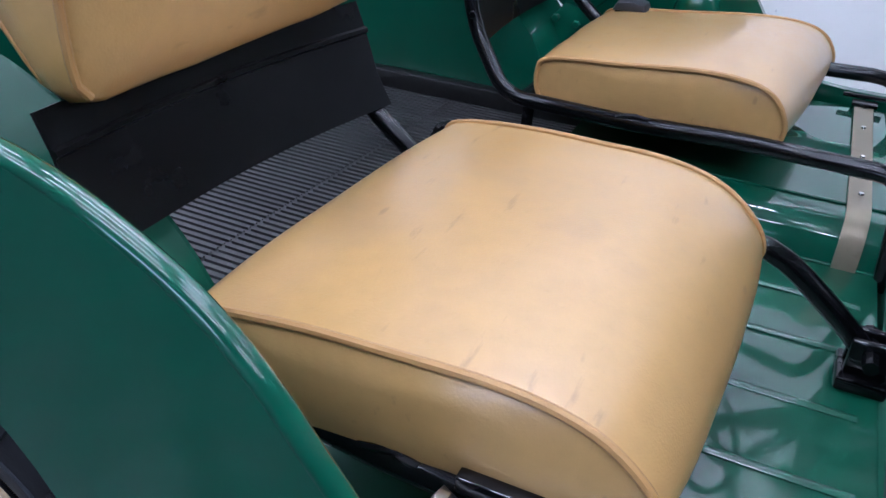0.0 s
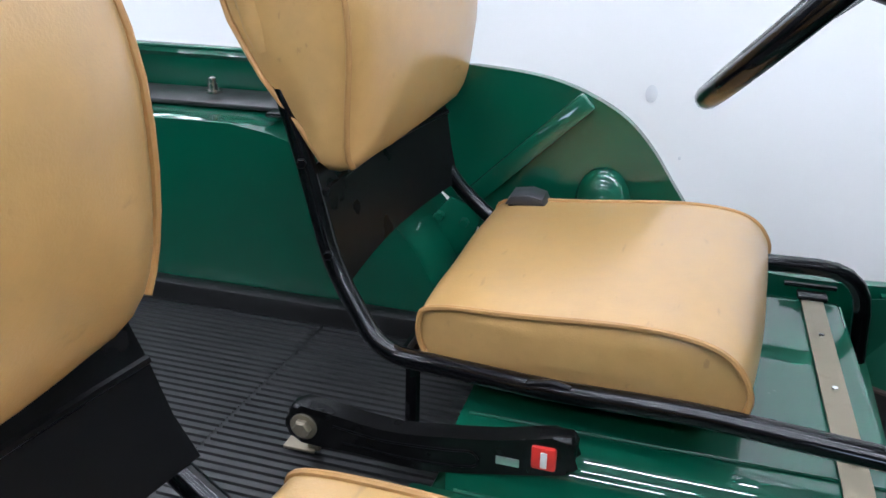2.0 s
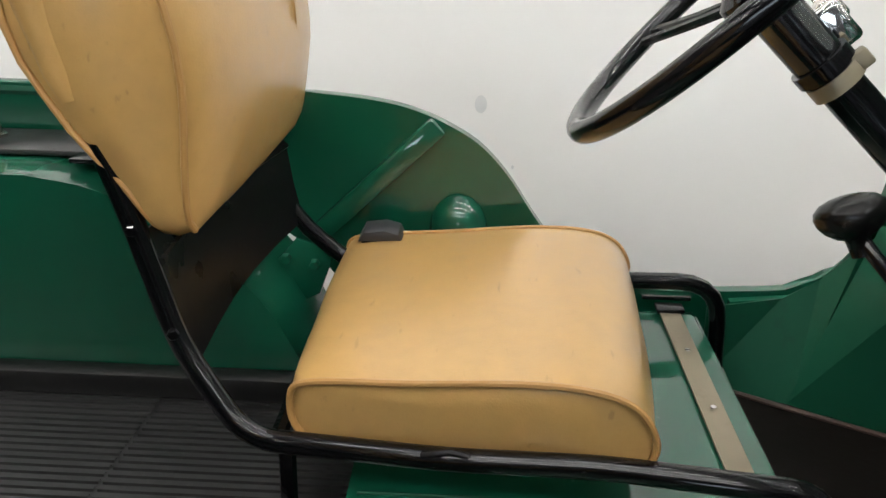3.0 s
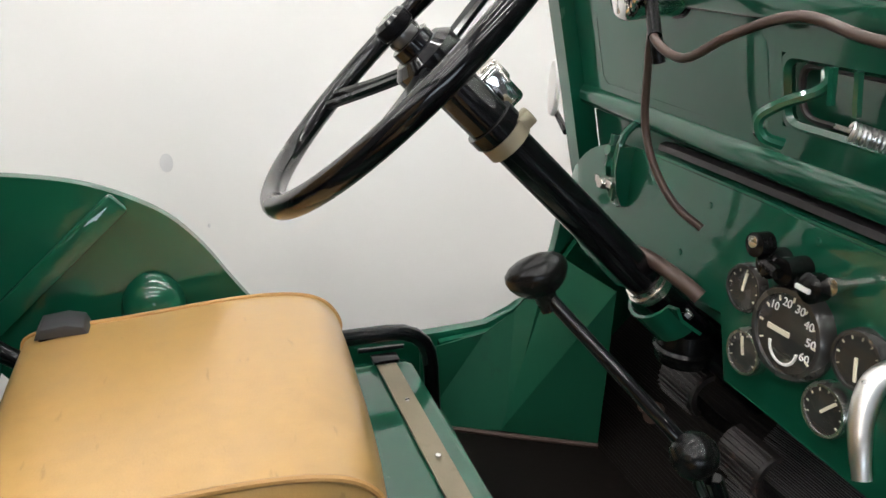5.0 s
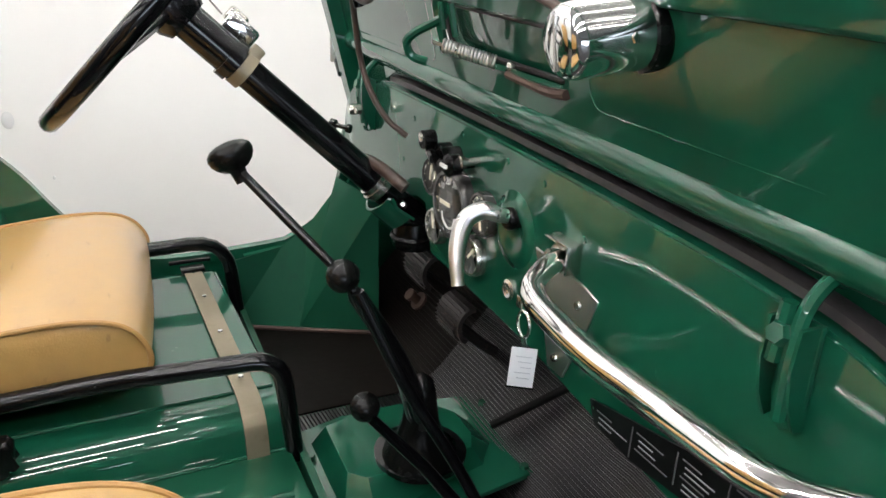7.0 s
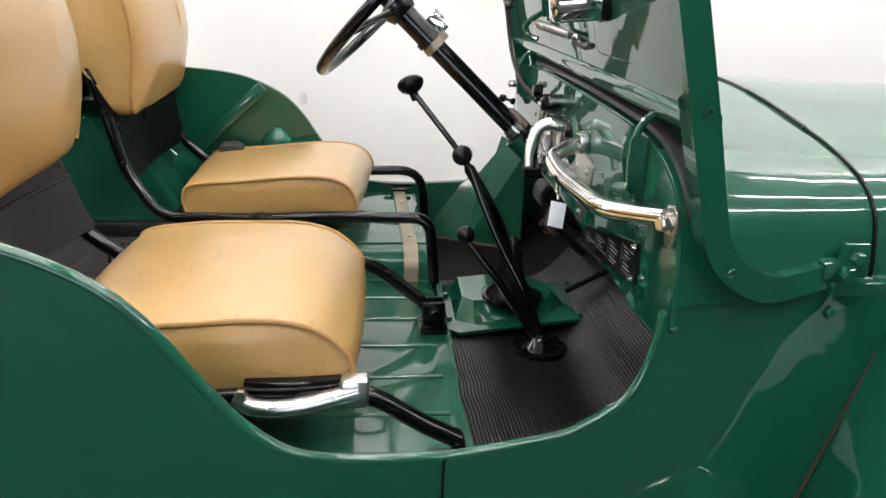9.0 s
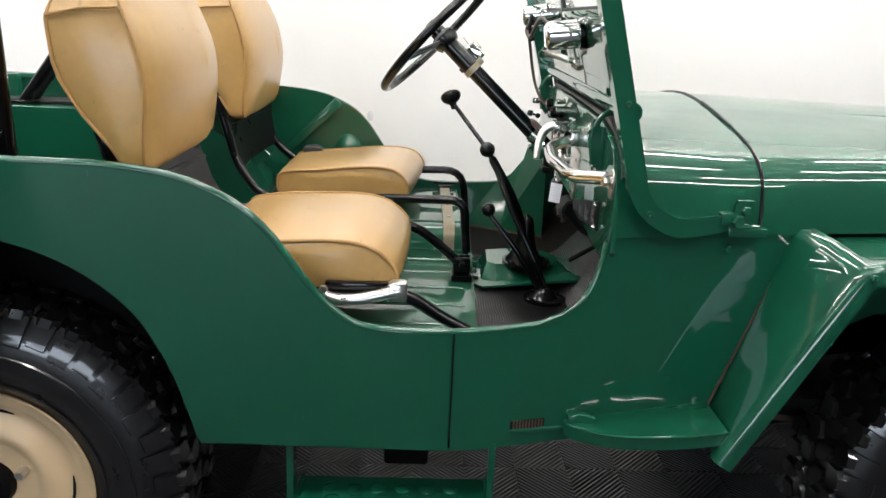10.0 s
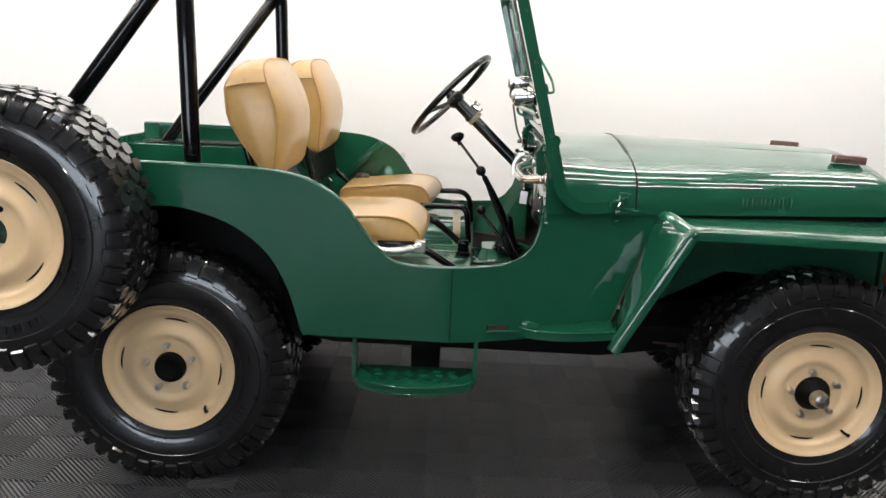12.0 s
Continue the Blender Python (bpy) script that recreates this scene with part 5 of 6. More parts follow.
for x, y in ((0.972, -0.1), (0.978, 0.02), (1.05, -0.147), (1.14, -0.143), (1.225, -0.133), (1.258, -0.075), (1.24, 0.012)):
    part("cover_bolt", aimed(hexagon(0.007, 0.008), (x, y, 0.63 + max(0, x - 1.19) * 0.55), (0, 0, 1)), GREEN_DULL, cover)
PEDAL = material("pedal_rubber", (0.012, 0.0095, 0.009), 0.4, bump=0.5, scale=220, vary=0.4, stain=0.8, stain_colour=(0.15, 0.095, 0.075), spec=0.6)
for y, z in ((0.185, 0.815), (0.062, 0.783)):
    bend = [(1.228 - 0.028 * math.cos(a), z + 0.03 * math.sin(a)) for a in (radians(-65 + 13 * k) for k in range(13))]
    pad = thick(loft([[(x, y - 0.034 + 0.002 * (k == 0), zz) for k, (x, zz) in enumerate(bend)], [(x, y + 0.034, zz) for x, zz in bend]]), 0.007)
    ped = part("pedal", merged(pad, tube([(1.21, y, z - 0.005), (1.27, y, z - 0.06), (1.34, y, z - 0.11)], 0.009, 8, 0.03)), PEDAL, jeep, "worn brown-black pedal")
    part("pedal_tread", merged(*[tube([Vector((x - 0.004, y - 0.03, zz)), Vector((x - 0.004, y + 0.03, zz))], 0.0012, 5) for x, zz in bend[1:-1]]), PEDAL, ped)
part("dimmer_switch", aimed(lathe([(0, 0), (0, 0.017), (0.006, 0.017), (0.008, 0.009), (0.02, 0.008), (0.022, 0.011), (0.03, 0.011), (0.032, 0)], 16, "z"), (1.268, 0.3, 0.692), (-0.74, 0, 0.67)), RUST, jeep, "worn foot dimmer switch")
foot_line = [(0.965, 0.468), (1.043, 0.428), (1.084, 0.406), (1.15, 0.373), (1.207, 0.344)]
fold = ((1.085, 0.418, 0.618), (1.188, 0.466, 0.772))
# Duller green gives the gussets the darkness of the shaded footwell.
for pts in ([(0.965, 0.468, 0.618), fold[0], fold[1], (1.16, 0.474, 0.85), (1.118, 0.484, 0.79), (1.07, 0.487, 0.757), (0.965, 0.488, 0.738)], [fold[0], (1.207, 0.344, 0.618), (1.207, 0.348, 0.873), (1.165, 0.44, 0.893), fold[1]]):
    sheet = bmesh.new()
    sheet.faces.new([sheet.verts.new(p) for p in pts])
    bmesh.ops.triangulate(sheet, faces=sheet.faces[:])
    part("kick_gusset", thick(sheet, 0.004), WORN_SHADED_GREEN, jeep, smooth=12)
part("gusset_bead", tube([fold[0], fold[1]], 0.0035, 6), WORN_SHADED_GREEN, jeep)
part("floor_edge_trim", tube([(x - 0.003, y - 0.006, 0.623) for x, y in foot_line], 0.004, 6), RUST, jeep, "frayed brown edge of the floor covering")
part("toe_rod", tube([(1.215, -0.06, 0.675), (1.30, -0.12, 0.755), (1.38, -0.19, 0.84)], 0.006, 8, 0.03), CHASSIS, jeep)
part("column_boot", merged(lathe([(0.858, 0.03), (0.862, 0.033), (0.87, 0.034), (0.885, 0.032), (0.9, 0.03), (0.905, 0.02), (0.905, 0)], 22, "z", (1.195, 0.176, 0)), lathe([(0.872, 0.034), (0.876, 0.037), (0.88, 0.034)], 24, "z", (1.195, 0.176, 0))), PLASTIC, jeep)

# ---- fuel tank box with its strap ----
tank_line = [(0.012, 0.62), (-0.002, 0.66), (0.002, 0.70), (0.014, 0.722), (0.04, 0.734), (0.47, 0.738), (0.49, 0.725), (0.49, 0.62)]
tank = part("fuel_tank", prism([tuple(p) for p in filleted(tank_line, 0.015, 3)], "x", 0.50, 0.942, 0.006, 2), GREEN, jeep, "glossy green fuel tank under the seat")
part("tank_seam", merged(tube([(0.51, 0.06, 0.7355), (0.94, 0.06, 0.7355)], 0.0022, 6), tube([(0.51, -0.001, 0.675), (0.94, -0.001, 0.675)], 0.003, 6)), GREEN, tank)
strap_path = [(0.475, 0.742), (0.04, 0.738), (0.014, 0.727), (0.0, 0.70), (-0.006, 0.66), (0.006, 0.648)]
strap = part("tank_strap", strip([tuple(p) for p in filleted(strap_path, 0.014, 4)], 0.003, "x", 0.889, 0.918), STRAP, jeep, "tarnished metal hold-down strap")
for y in (0.452, 0.35, 0.222, 0.085):
    part("rivet", lathe([(0.7425, 0.004), (0.745, 0.0035), (0.7455, 0)], 10, "z", (0.904, y, 0)), CHROME, strap)
part("strap_buckle", merged(box(0.884, 0.924, 0.452, 0.476, 0.742, 0.749, 0.002), tube([(0.868, 0.484, 0.752), (0.938, 0.484, 0.752)], 0.004, 8)), BLACK, strap)
part("strap_bolt", aimed(hexagon(0.008, 0.008), (0.904, -0.004, 0.662), (0, -1, 0.3)), DULL_CHROME, strap)


# ---- seats ----
def cushion(profile, y0, y1, crown, bulge, name, parent, top_lift=0.0, slant=0.0, drop=0.0, skew=0.0, toe=(0.0, 0.0)):
    """A box cushion: a wrapped top panel between two flat ends, with welts along the ends. slant: the front edge runs forward across; skew: so does the whole; toe: how the two ends run across."""
    pts = spline(profile, 5)
    cx = sum(p.x for p in pts) / len(pts)
    cz = sum(p.y for p in pts) / len(pts)
    mid, half, m = (y0 + y1) / 2, (y1 - y0) / 2, 16

    def warped(q):
        across = (q.y - y0) / (y1 - y0)
        return Vector((q.x + (slant * (q.x - pts[0].x) / 0.3 + skew) * (q.y - y0), q.y + (q.x - cx) * (toe[0] * (1 - across) + toe[1] * across), q.z - drop * across))

    bm = bmesh.new()
    rows = []
    for i in range(m + 1):
        v = -1 + 2 * i / m
        k = 1 - abs(v) ** 2.6
        row = []
        for j, p in enumerate(pts):
            up = max(0.0, (p.y - cz) / 0.05)
            row.append(bm.verts.new((cx + (p.x - cx) * (1 + crown * k * 0.5), mid + v * half, cz + (p.y - cz) * (1 + crown * k) + top_lift * k * min(1, up))))
        rows.append(row)
    for a, b in zip(rows, rows[1:]):
        for j in range(len(pts) - 1):
            bm.faces.new((a[j], a[j + 1], b[j + 1], b[j]))
        bm.faces.new((a[-1], a[0], b[0], b[-1]))
    for row, s in ((rows[0], -1), (rows[-1], 1)):
        last = row
        for f in (0.93, 0.8, 0.6, 0.35):
            nxt = [bm.verts.new((cx + (v.co.x - cx) * f, v.co.y + s * bulge * (1 - f * f), cz + (v.co.z - cz) * f)) for v in row]
            for j in range(len(pts)):
                bm.faces.new((last[j], last[(j + 1) % len(pts)], nxt[(j + 1) % len(pts)], nxt[j]))
            last = nxt
        bm.faces.new(last)
    for v in bm.verts:
        v.co += noise.noise_vector(v.co * 9) * (0.0022 if abs(v.co.y - mid) < half * 0.97 else 0.0006)
        v.co = warped(v.co)
    c = part(name, bm, VINYL, parent, "tan vinyl cushion", smooth=50)
    for y in (y0, y1):
        part("welt", tube([warped(Vector((p.x, y + (0.002 if y == y1 else -0.002), p.y))) for p in pts], 0.0038, 8), SHADED_WELT, parent)
    return c


DEPTHS = ((0.0, 0.03), (0.15, 0.055), (0.33, 0.094), (0.53, 0.122), (0.8, 0.118), (0.92, 0.092), (1.02, 0.06))


def back_cushion(y0, y1, foot, head, thin, parent, sleeves):
    """A reclined back pad, wedge-shaped in its boxed sides, with welts along its outline; foot and head lie on the front seam."""
    foot, head = Vector(foot), Vector(head)
    mid, half = (y0 + y1) / 2, (y1 - y0) / 2
    h = (head - foot).length
    up = (head - foot).normalized()
    outline = []
    for u, v in ((-0.93, 0.0), (-0.985, 0.14), (-1.0, 0.4), (-1.0, 0.66), (-0.95, 0.84), (-0.8, 0.955), (-0.5, 1.0), (0, 1.01), (0.5, 1.0), (0.8, 0.955), (0.95, 0.84), (1.0, 0.66), (1.0, 0.4), (0.985, 0.16), (0.86, 0.035), (0.5, 0.01), (0, 0.0), (-0.6, -0.005)):
        outline.append(Vector((u, v)))
    pts = spline([tuple(p) for p in outline], 3, closed=True)
    fwd = Vector((up.y, -up.x))

    def at(u, v, d):
        belly = 0.03 * math.sin(math.pi * min(1, max(0, v))) ** 1.7
        depth = float(np.interp(v, [a for a, _ in DEPTHS], [max(b, thin) for _, b in DEPTHS])) + belly
        base = foot + up * (v * h) + fwd * belly
        go = (d - 1) * (depth if d < 1 else 0.1)
        return Vector((base.x + fwd.x * go + 0.045 * u * half, mid + u * half, base.y + fwd.y * go))

    bm = bmesh.new()
    n = len(pts)

    def ring_at(scale, d):
        return [bm.verts.new(at(p.x * scale, 0.5 + (p.y - 0.5) * scale, d)) for p in pts]

    steps = [(0.3, -0.12), (0.6, -0.1), (0.85, -0.05), (0.96, 0.0), (1.0, 0.1), (1.012, 0.5), (1.0, 0.92), (0.985, 1.0), (0.93, 1.07), (0.82, 1.14), (0.62, 1.2), (0.35, 1.24)]
    rings = [ring_at(s, d) for s, d in steps]
    for a, b in zip(rings, rings[1:]):
        for k in range(n):
            bm.faces.new((a[k], a[(k + 1) % n], b[(k + 1) % n], b[k]))
    bm.faces.new(rings[0][::-1])
    bm.faces.new(rings[-1])
    for v in bm.verts:
        v.co += noise.noise_vector(v.co * 8 + Vector((y0 * 7, 0, 0))) * 0.0035 + noise.noise_vector(v.co * 21 + Vector((y0 * 5, 0, 0))) * 0.0012
    part("backrest", bm, VINYL, parent, "tan vinyl back pad", smooth=50)
    part("welt", tube([at(p.x * 0.998, 0.5 + (p.y - 0.5) * 0.998, 0.99) for p in pts[:42]], 0.0036, 8), SHADED_WELT, parent)
    part("welt", tube([at(p.x * 0.99, 0.5 + (p.y - 0.5) * 0.99, 0.04) for p in pts], 0.0034, 8, closed=True), SHADED_WELT, parent)
    for u in (-1.015, 1.015):
        part("seam", tube([at(u, 0.79, 0.06), at(u * 1.0, 0.81, 0.5), at(u, 0.8, 0.97)], 0.003, 6), SHADED_WELT, parent)
    # sleeves of the cover over the frame tubes
    for y in sleeves:
        part("cover_sleeve", place(tube([(0.257, y, 1.11), (0.25, y, 1.135), (0.225, y, 1.25)], lambda s: 0.0165 + 0.006 * s, 12), Matrix.Translation((0, 0, 0))), VINYL, parent)


def seat(name, label, dy, dz, dx):
    """A tubular seat: frame, curved back plate, cushion and back pad."""
    s = group_at(name, (0.6 + dx, 0.265 + dy, 0.662), jeep, label)
    off = Vector((dx, dy, dz))

    def o(*p):
        return Vector(p) + off

    back = 0.0 if dy == 0 else 0.03
    near_tube = [o(0.221 - back, 0.13, 1.26), o(0.296 - back, 0.122, 0.985), o(0.331 - back, 0.106, 0.868), o(0.398 - back, 0.075, 0.784), o(0.60, 0.05, 0.789)]
    far_tube = [o(0.25, 0.46, 1.26), o(0.318 if dy == 0 else 0.288, 0.455, 0.992), o(0.358 if dy == 0 else 0.332, 0.45, 0.88), o(0.468, 0.44, 0.79), o(0.60, 0.435, 0.789)]
    if dy == 0:
        near_tube += [o(0.742, 0.036, 0.80), o(0.938, 0.002, 0.808), o(0.952, -0.004, 0.66)]
        far_tube += [o(0.742, 0.435, 0.80), o(0.958, 0.43, 0.806), o(0.972, 0.43, 0.66)]
    else:
        near_tube += [Vector((0.80, -0.652, 0.787)), Vector((0.865, -0.652, 0.742)), Vector((0.915, -0.65, 0.715))]
        far_tube += [Vector((0.80, -0.232, 0.812)), Vector((0.918, -0.232, 0.716)), Vector((0.93, -0.232, 0.69))]
    part("frame_tube", tube(near_tube, 0.0118, 12, 0.035), BLACK, s)
    part("frame_tube", tube(far_tube, 0.0118, 12, 0.06), BLACK, s)
    part("cross_tube", tube([o(0.43, 0.07, 0.787), o(0.43, 0.44, 0.787)], 0.009, 8), BLACK, s)
    part("frame_leg", tube([o(0.44, 0.07, 0.785), o(0.44, 0.06, 0.668 - dz)], 0.009, 8), BLACK, s)
    part("frame_leg", tube([o(0.46, 0.44, 0.785), o(0.46, 0.44, 0.668 - dz)], 0.009, 8), BLACK, s)
    cols = []
    for step_k in range(9):
        t = step_k / 8
        sag = -0.016 * math.sin(math.pi * t)
        y = 0.118 + 0.335 * t if dy == 0 else 0.052 + 0.408 * t
        k = 1 if dy == 0 else 0
        edge = (0.318 + (0.043 if k else 0.02) * t + sag, 0.342 + (0.037 if k else 0.03) * t + sag, 0.955 + 0.02 * k * t, (0.842 + 0.026 * t) if k else 0.862)
        cols.append([o(edge[0] - 0.012, y, edge[2] + 0.03), o(edge[0], y, edge[2]), o((edge[0] + edge[1]) / 2 - 0.002, y, (edge[2] + edge[3]) / 2), o(edge[1], y, edge[3] - dz)])
    part("back_plate", thick(loft(cols), 0.003), BLACK_SHEET, s, "curved black sheet metal lumbar plate")
    part("plate_rim", tube([c[1] for c in cols], 0.004, 6), BLACK_SHEET, s)
    for y, x, z in ((0.119, 0.294, 0.992), (0.108, 0.325, 0.889), (0.132, 0.233, 1.215)):
        part("frame_bolt", aimed(hexagon(0.006, 0.006), o(x + 0.004 - back, y - 0.012, z), (0.3, -1, 0)), BLACK, s)
    for x in (0.602, 0.741):
        y = 0.05 - 0.1 * (x - 0.6)
        part("frame_clip", tube([o(x - 0.026, y - 0.004, 0.796), o(x - 0.014, y - 0.007, 0.801), o(x, y - 0.004, 0.802), o(x + 0.014, y - 0.007, 0.801), o(x + 0.026, y - 0.004, 0.796)], 0.0036, 6), BLACK_SHEET, s)
    part("seat_board", box(0.47 + dx, 0.765 + dx, 0.105 + dy, 0.43 + dy, 0.792 + dz, 0.802 + dz, 0.003), BLACK_SHEET, s)
    return s


driver = seat("driver_seat", "tan vinyl seat on a black tube frame", 0, 0, 0)
cushion([(0.485, 0.772), (0.450, 0.792), (0.443, 0.828), (0.462, 0.85), (0.56, 0.862), (0.67, 0.876), (0.735, 0.876), (0.772, 0.862), (0.791, 0.83), (0.786, 0.803), (0.765, 0.792)], 0.06, 0.462, 0.05, 0.008, "seat_cushion", driver, 0.008, 0.105, 0.012, toe=(-0.13, -0.05))
back_cushion(0.112, 0.535, (0.36, 0.985), (0.318, 1.335), 0.03, driver, (0.126, 0.458))
passenger = seat("passenger_seat", "tan vinyl seat with scuffs on a black tube frame", -0.69, -0.012, 0.0)
cushion([(0.46, 0.775), (0.428, 0.792), (0.421, 0.83), (0.438, 0.853), (0.52, 0.868), (0.60, 0.874), (0.68, 0.877), (0.735, 0.866), (0.771, 0.839), (0.784, 0.812), (0.772, 0.79)], -0.642, -0.236, 0.09, 0.012, "seat_cushion", passenger, 0.006, 0.01, 0.004, skew=0.03, toe=(0.0, -0.15))
back_cushion(-0.632, -0.228, (0.352, 0.985), (0.31, 1.324), 0.03, passenger, (-0.564, -0.248))
part("slide_bracket", merged(tube([(0.645, -0.668, 0.79), (0.67, -0.672, 0.777), (0.72, -0.672, 0.779), (0.79, -0.668, 0.797)], 0.011, 10, 0.02), box(0.768, 0.802, -0.676, -0.645, 0.775, 0.812, 0.006), aimed(hexagon(0.008, 0.01), (0.655, -0.672, 0.797), (0, -1, 0.2))), ALU, passenger, "bare metal seat slide bracket")
part("slide_bar", box(0.655, 0.775, -0.66, -0.635, 0.79, 0.806, 0.004), BLACK, passenger)
part("pivot_bracket", merged(box(0.90, 0.95, -0.262, -0.205, 0.674, 0.69, 0.004), box(0.905, 0.945, -0.25, -0.24, 0.686, 0.73, 0.004), box(0.905, 0.945, -0.225, -0.215, 0.686, 0.73, 0.004), tube([(0.925, -0.27, 0.715), (0.925, -0.2, 0.715)], 0.008, 8)), BLACK, passenger)
part("foot_bracket", merged(box(0.88, 0.945, -0.68, -0.62, 0.674, 0.684, 0.003), tube([(0.915, -0.67, 0.71), (0.915, -0.63, 0.71)], 0.01, 8)), BLACK, passenger)
# a cut thread and scuffs at the seam of the passenger cushion
part("torn_stitch", tube(spline([(0.425, -0.645, 0.843), (0.43, -0.655, 0.835), (0.422, -0.66, 0.822), (0.432, -0.66, 0.81)], 4), 0.0015, 5), SHADED_WELT, passenger)
# belt buckle between the seats
belt = part("belt_buckle", merged(tube(spline([(0.33, 0.012, 0.722), (0.40, 0.012, 0.724), (0.46, 0.012, 0.715), (0.53, 0.012, 0.722)], 5), 0.012, 10)), PLASTIC, jeep, "black seat belt stalk with a red button")
stalk = prism([tuple(p) for p in spline([(0.31, 0.715), (0.318, 0.742), (0.345, 0.745), (0.43, 0.735), (0.50, 0.742), (0.56, 0.752), (0.632, 0.768), (0.634, 0.735), (0.628, 0.724), (0.55, 0.706), (0.47, 0.692), (0.40, 0.696), (0.34, 0.695), (0.315, 0.7)], 3, closed=True)], "y", 0.0, 0.024, 0.006, 2)
part("buckle_body", stalk, PLASTIC, belt)
part("buckle_groove", tube(spline([(0.37, -0.001, 0.728), (0.43, -0.001, 0.722), (0.50, -0.001, 0.727), (0.53, -0.001, 0.73), (0.53, -0.001, 0.712), (0.46, -0.001, 0.705), (0.38, -0.001, 0.708)], 4), 0.0015, 5), BLACK_SHEET, belt)
part("buckle_slot", box(0.555, 0.58, -0.001, 0.004, 0.722, 0.732, 0.001), ALU, belt)
part("button", box(0.592, 0.618, -0.004, 0.006, 0.727, 0.755, 0.003), RED, belt, "red release button")
part("button_mark", box(0.602, 0.609, -0.0055, -0.0035, 0.731, 0.75, 0.001), WHITE, belt)
part("belt_bolt", merged(aimed(hexagon(0.011, 0.01), (0.334, 0.0, 0.72), (0, -1, 0)), aimed(lathe([(0, 0), (0, 0.016), (0.003, 0.016), (0.003, 0)], 18, "z"), (0.334, 0.0, 0.72), (0, -1, 0))), STRAP, belt)
part("anchor_plate", merged(box(0.295, 0.335, 0.015, 0.065, 0.669, 0.673, 0.001), box(0.325, 0.34, 0.02, 0.026, 0.67, 0.72, 0.001), aimed(hexagon(0.011, 0.009), (0.312, 0.042, 0.673), (0, 0, 1))), STRAP, belt)


# ---- mats ----


def ribbed(x0, x1, y0, y1, z, pitch, height, along):
    """A rubber mat with raised ribs."""
    bm = bmesh.new()
    a0, a1, b0, b1 = (y0, y1, x0, x1) if along == "x" else (x0, x1, y0, y1)
    rows = []
    n = int((a1 - a0) / pitch)
    for k in range(n):
        for f, d in ((0.0, 0), (0.4, 0), (0.5, height), (0.88, height), (0.98, 0)):
            rows.append((a0 + (k + f) * pitch, z + d))
    line = []
    for a, zz in rows:
        p, q = ((b0, a, zz), (b1, a, zz)) if along == "x" else ((a, b0, zz), (a, b1, zz))
        line.append([p, q])
    return loft(line)


rear_mat = tagged(part("rear_mat", leaned(merged(ribbed(-0.5, 0.165, -0.485, 0.325, 0.664, 0.0125, 0.003, "x"), ribbed(0.17, 0.45, -0.485, 0.325, 0.664, 0.0125, 0.003, "x"))), MAT_RUBBER, smooth=0), "black ribbed rubber mat on the rear floor", "floor mat")
part("mat_back", leaned(box(-0.5, 0.45, -0.485, 0.33, 0.6626, 0.6638)), MAT_RUBBER, rear_mat)
part("mat_border", leaned(merged(box(-0.5, 0.42, 0.300, 0.331, 0.666, 0.70, 0.004))), MAT_RUBBER, rear_mat)


def bent_mat(y0, y1, x0=0.948, pitch=0.0058, height=0.0028, steps=18):
    """A finely ribbed mat that lies on the floor and curves up the toe board, its ribs a little wavy."""
    foot, r, slope = 1.143, 0.13, radians(48)
    flat, arc, ramp = foot - x0, r * slope, 0.27

    def at(d, up):
        if d < flat:
            return x0 + d, 0.6185 + up
        a = min((d - flat) / r, slope)
        x, z = foot + r * math.sin(a), 0.6185 + r * (1 - math.cos(a))
        over = max(0.0, d - flat - arc)
        return x + over * math.cos(slope) - up * math.sin(a), z + over * math.sin(slope) + up * math.cos(a)

    rows = []
    for k in range(int((flat + arc + ramp) / pitch)):
        for f, up in ((0.0, 0), (0.3, 0), (0.45, height), (0.8, height), (0.95, 0)):
            row = []
            for q in range(steps + 1):
                y = y0 + (y1 - y0) * q / steps
                d = (k + f) * pitch
                d += 0.0035 * noise.noise(Vector((d * 6, y * 14, 0.3))) + 0.0012 * noise.noise(Vector((d * 30, y * 40, 2.0)))
                swell = 0.004 * max(0.0, noise.noise(Vector((d * 5, y * 4, 7.1))))
                x, z = at(d, up + swell)
                row.append((x, y, z))
            rows.append(row)
    return loft(rows)


# Both driver mats take the rubber darkened for shade below the dash.
tagged(part("driver_floor_mat", box(0.946, 1.205, 0.145, 0.49, 0.6165, 0.6205, 0.001), DUSTY_SHADED, smooth=0), "worn flat dusty rubber mat under the pedals, darkened for shade", "floor mat")
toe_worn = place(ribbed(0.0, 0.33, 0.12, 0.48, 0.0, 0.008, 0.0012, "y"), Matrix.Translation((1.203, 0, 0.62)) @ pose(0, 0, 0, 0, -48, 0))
front_mat = tagged(part("front_mat", flared(bent_mat(-0.7, 0.14)), TOE_RUBBER, smooth=30), "black finely ribbed rubber mat curving up the toe board", "floor mat")
part("worn_toe_mat", toe_worn, DUSTY_SHADED, front_mat, "worn brownish mat, darkened for the shade at the pedals", smooth=0)

# small loose things
tag = group_at("key_tag", (1.125, -0.25, 0.94), None, "white paper key tag on a ring", "key tag")
tag_face = Matrix.Translation((1.128, -0.25, 0.892)) @ pose(0, 0, 0, 3, 6, 60)
part("paper", place(box(-0.001, 0.001, -0.0135, 0.0135, -0.022, 0.022, 0.0005), tag_face), PAPER, tag)
part("tag_edge", place(box(-0.0014, 0.0014, -0.0145, 0.0145, -0.0235, -0.0215), tag_face), PLASTIC, tag)
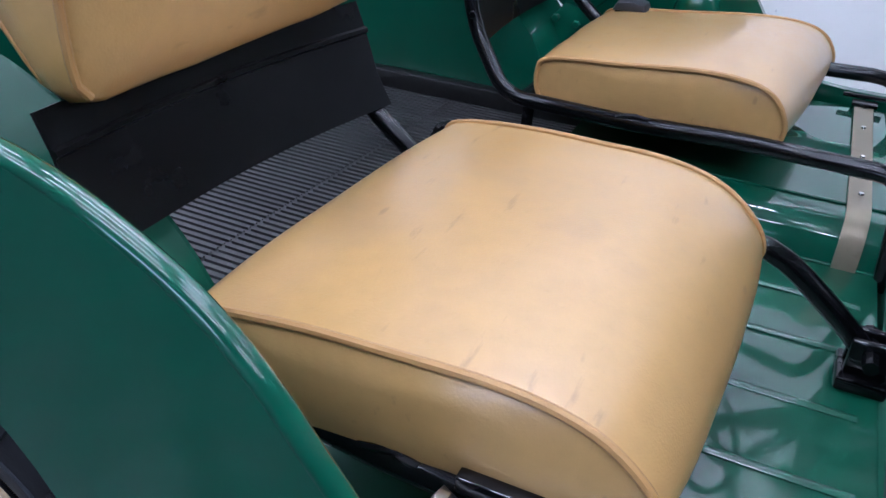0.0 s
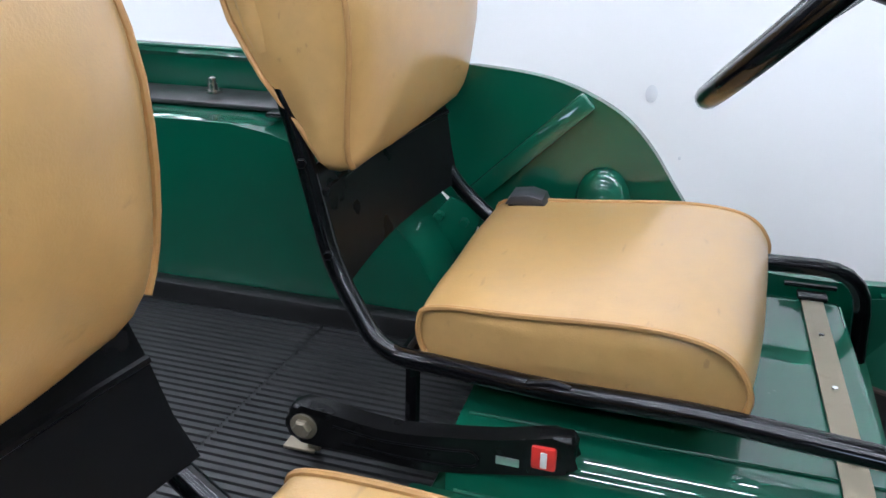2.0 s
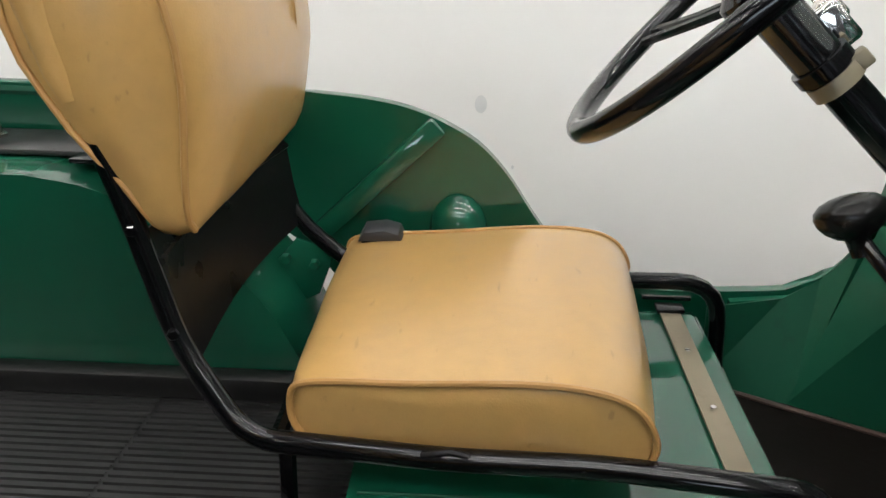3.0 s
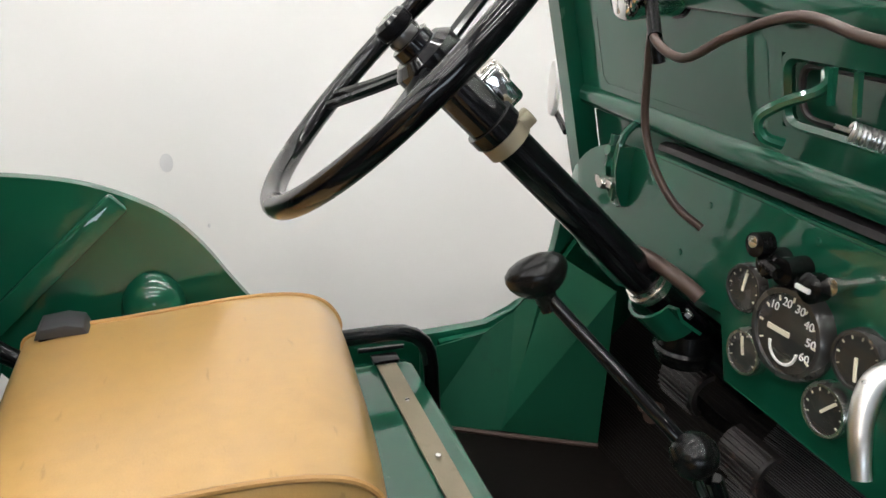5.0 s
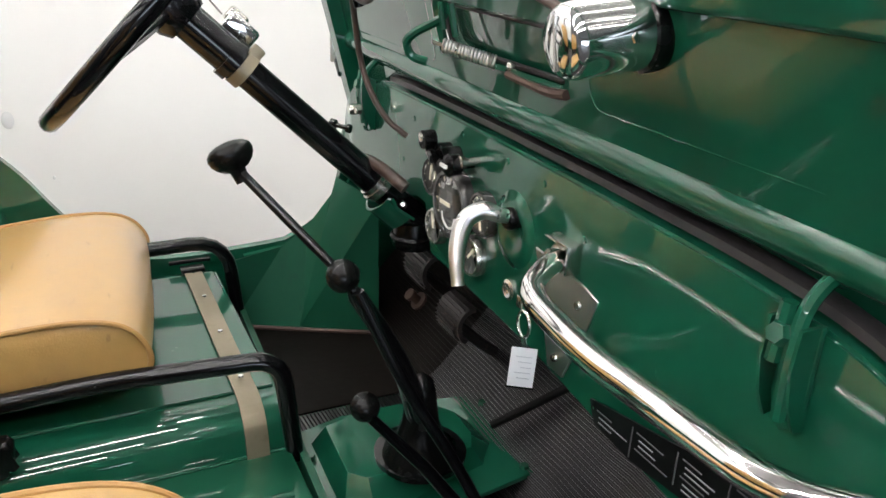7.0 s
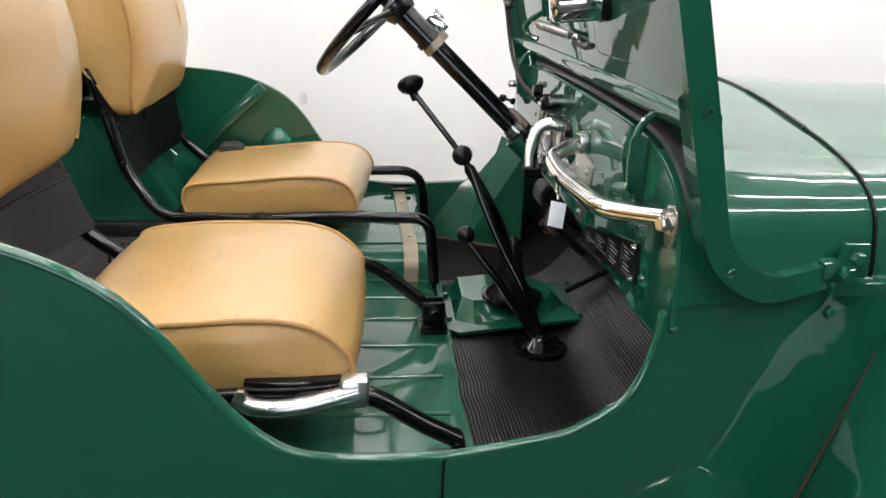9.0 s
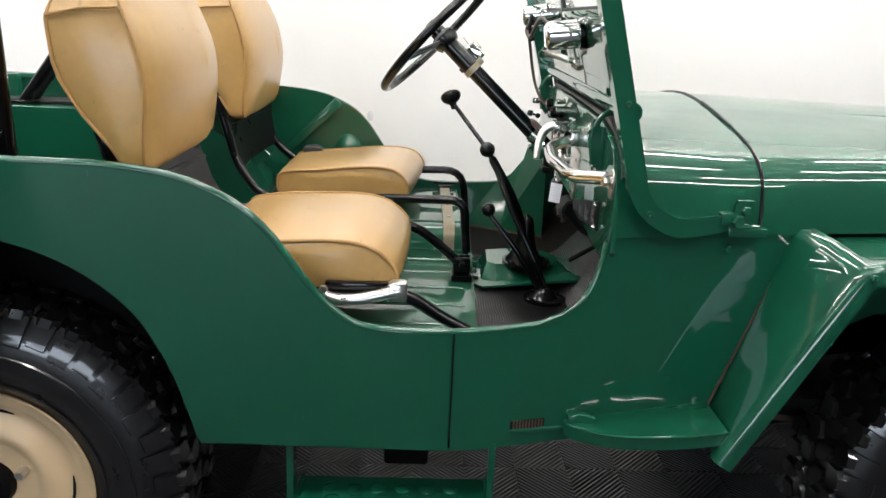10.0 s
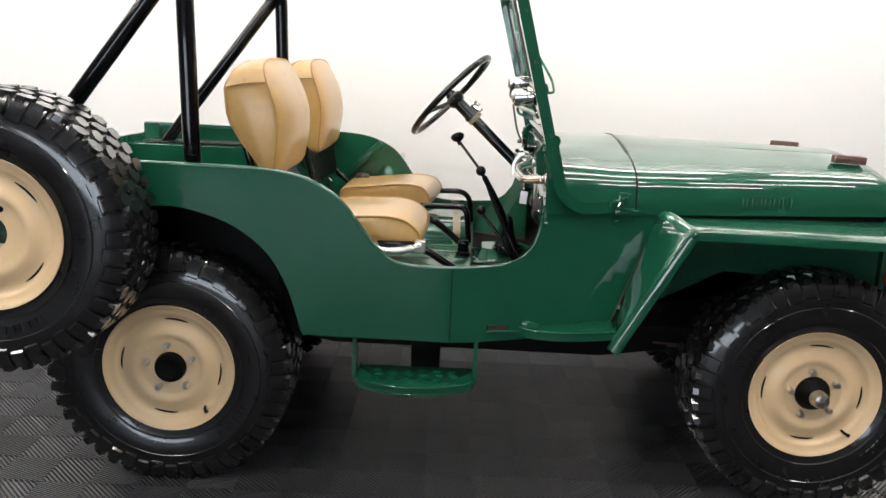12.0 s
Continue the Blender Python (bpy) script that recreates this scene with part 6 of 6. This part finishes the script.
part("pen_stroke", place(merged(*[box(-0.0016, -0.0008, -0.009, 0.008 - 0.003 * (k % 3), 0.012 - 0.006 * k, 0.0126 - 0.006 * k) for k in range(5)]), tag_face), PEN_FAINT, tag)
part("key_ring", merged(tube([Vector((1.125, -0.25 + 0.011 * math.cos(a), 0.943 + 0.014 * math.sin(a))) for a in (2 * math.pi * k / 20 for k in range(20))], 0.0018, 6, closed=True), tube([(1.125, -0.251, 0.93), (1.127, -0.252, 0.92)], 0.003, 6)), DULL_CHROME, tag)
part("key", merged(box(1.128, 1.13, -0.238, -0.228, 0.953, 0.966, 0.001), tube([(1.129, -0.233, 0.962), (1.158, -0.235, 0.972)], 0.0022, 6)), DULL_CHROME, tag)
chain = group_at("chain", (0.955, -0.18, 0.62), None, "thin brass chain hanging beside the gearbox cover", "chain")
cpts = spline([(0.948, -0.215, 0.70), (0.954, -0.20, 0.672), (0.952, -0.23, 0.65), (0.955, -0.29, 0.635), (0.952, -0.34, 0.626)], 8)
for k, p in enumerate(cpts[::1]):
    ringm = tube([Vector((0.0045 * math.cos(a), 0.0022 * math.sin(a), 0)) for a in (2 * math.pi * q / 10 for q in range(10))], 0.0009, 5, closed=True)
    part("link", place(ringm, Matrix.Translation(p) @ pose(0, 0, 0, 90 * (k % 2), 70, 40)), BRASS, chain)


# ---- floor tiles ----
SQ, FLOOR_Z = 0.1525, -0.008


def tile_square(flip_it):
    """One square of the floor with diagonal ribs, cut to the square."""
    bm = bmesh.new()
    h = SQ / 2 - 0.0006
    square = [Vector((-h, -h)), Vector((h, -h)), Vector((h, h)), Vector((-h, h))]
    d = Vector((1, 1)).normalized()
    pitch = 0.0125

    def cut(poly, off, keep_above):
        out = []
        for p, q in zip(poly, poly[1:] + poly[:1]):
            a, b = p.dot(d) - off, q.dot(d) - off
            if not keep_above:
                a, b = -a, -b
            if a >= 0:
                out.append(p)
            if (a >= 0) != (b >= 0):
                out.append(p + (q - p) * (a / (a - b)))
        return out

    reach = h * 2**0.5
    n = int(reach / pitch) + 1
    heights = {}
    for k in range(-n, n + 1):
        for a, b, za, zb in ((0.0, 0.46, 0, 0), (0.46, 0.52, 0, 1), (0.52, 0.92, 1, 1), (0.92, 1.0, 1, 0)):
            lo, hi = (k + a) * pitch, (k + b) * pitch
            poly = cut(cut(square, lo, True), hi, False)
            if len(poly) < 3:
                continue
            vs = []
            for p in poly:
                t = (p.dot(d) - lo) / (hi - lo)
                z = (za + (zb - za) * t) * 0.008 - 0.0085
                vs.append(bm.verts.new((p.x if not flip_it else -p.x, p.y, z)))
            try:
                bm.faces.new(vs)
            except ValueError:
                pass
    bmesh.ops.remove_doubles(bm, verts=bm.verts, dist=1e-5)
    me = bpy.data.meshes.new("floor_square")
    bmesh.ops.recalc_face_normals(bm, faces=bm.faces)
    for f in bm.faces:
        if f.normal.z < 0:
            f.normal_flip()
    bm.to_mesh(me)
    bm.free()
    me.materials.append(TILE)
    return me


SQUARES = (tile_square(False), tile_square(True))
floor_ob = bpy.data.objects["floor"]
far_verts, far_faces, far_count = [], [], 0
templates = []
for me in SQUARES:
    co = np.array([v.co[:] for v in me.vertices])
    templates.append((co, [tuple(p.vertices) for p in me.polygons]))
for i in range(-40, 34):
    for j in range(-64, 8):
        x, y = 1.058 + SQ * i, 0.127 + SQ * j
        if y > WALL_Y - 0.02 or y < -9.5:
            continue
        if -1.35 < x < 2.65 and -0.95 < y < 0.5:
            sq = new("tile", SQUARES[(i + j) % 2])
            sq.parent = floor_ob
            sq.location = (x, y, FLOOR_Z)
        else:
            co, faces = templates[(i + j) % 2]
            far_verts.append(co + (x, y, FLOOR_Z))
            far_faces.extend([tuple(k + far_count for k in f) for f in faces])
            far_count += len(co)
far_me = bpy.data.meshes.new("far_tiles")
far_me.from_pydata(np.concatenate(far_verts).tolist(), [], far_faces)
far_me.materials.append(TILE)
far_ob = new("far_tiles", far_me)
far_ob.parent = floor_ob
tagged(far_ob, kind="stuff")
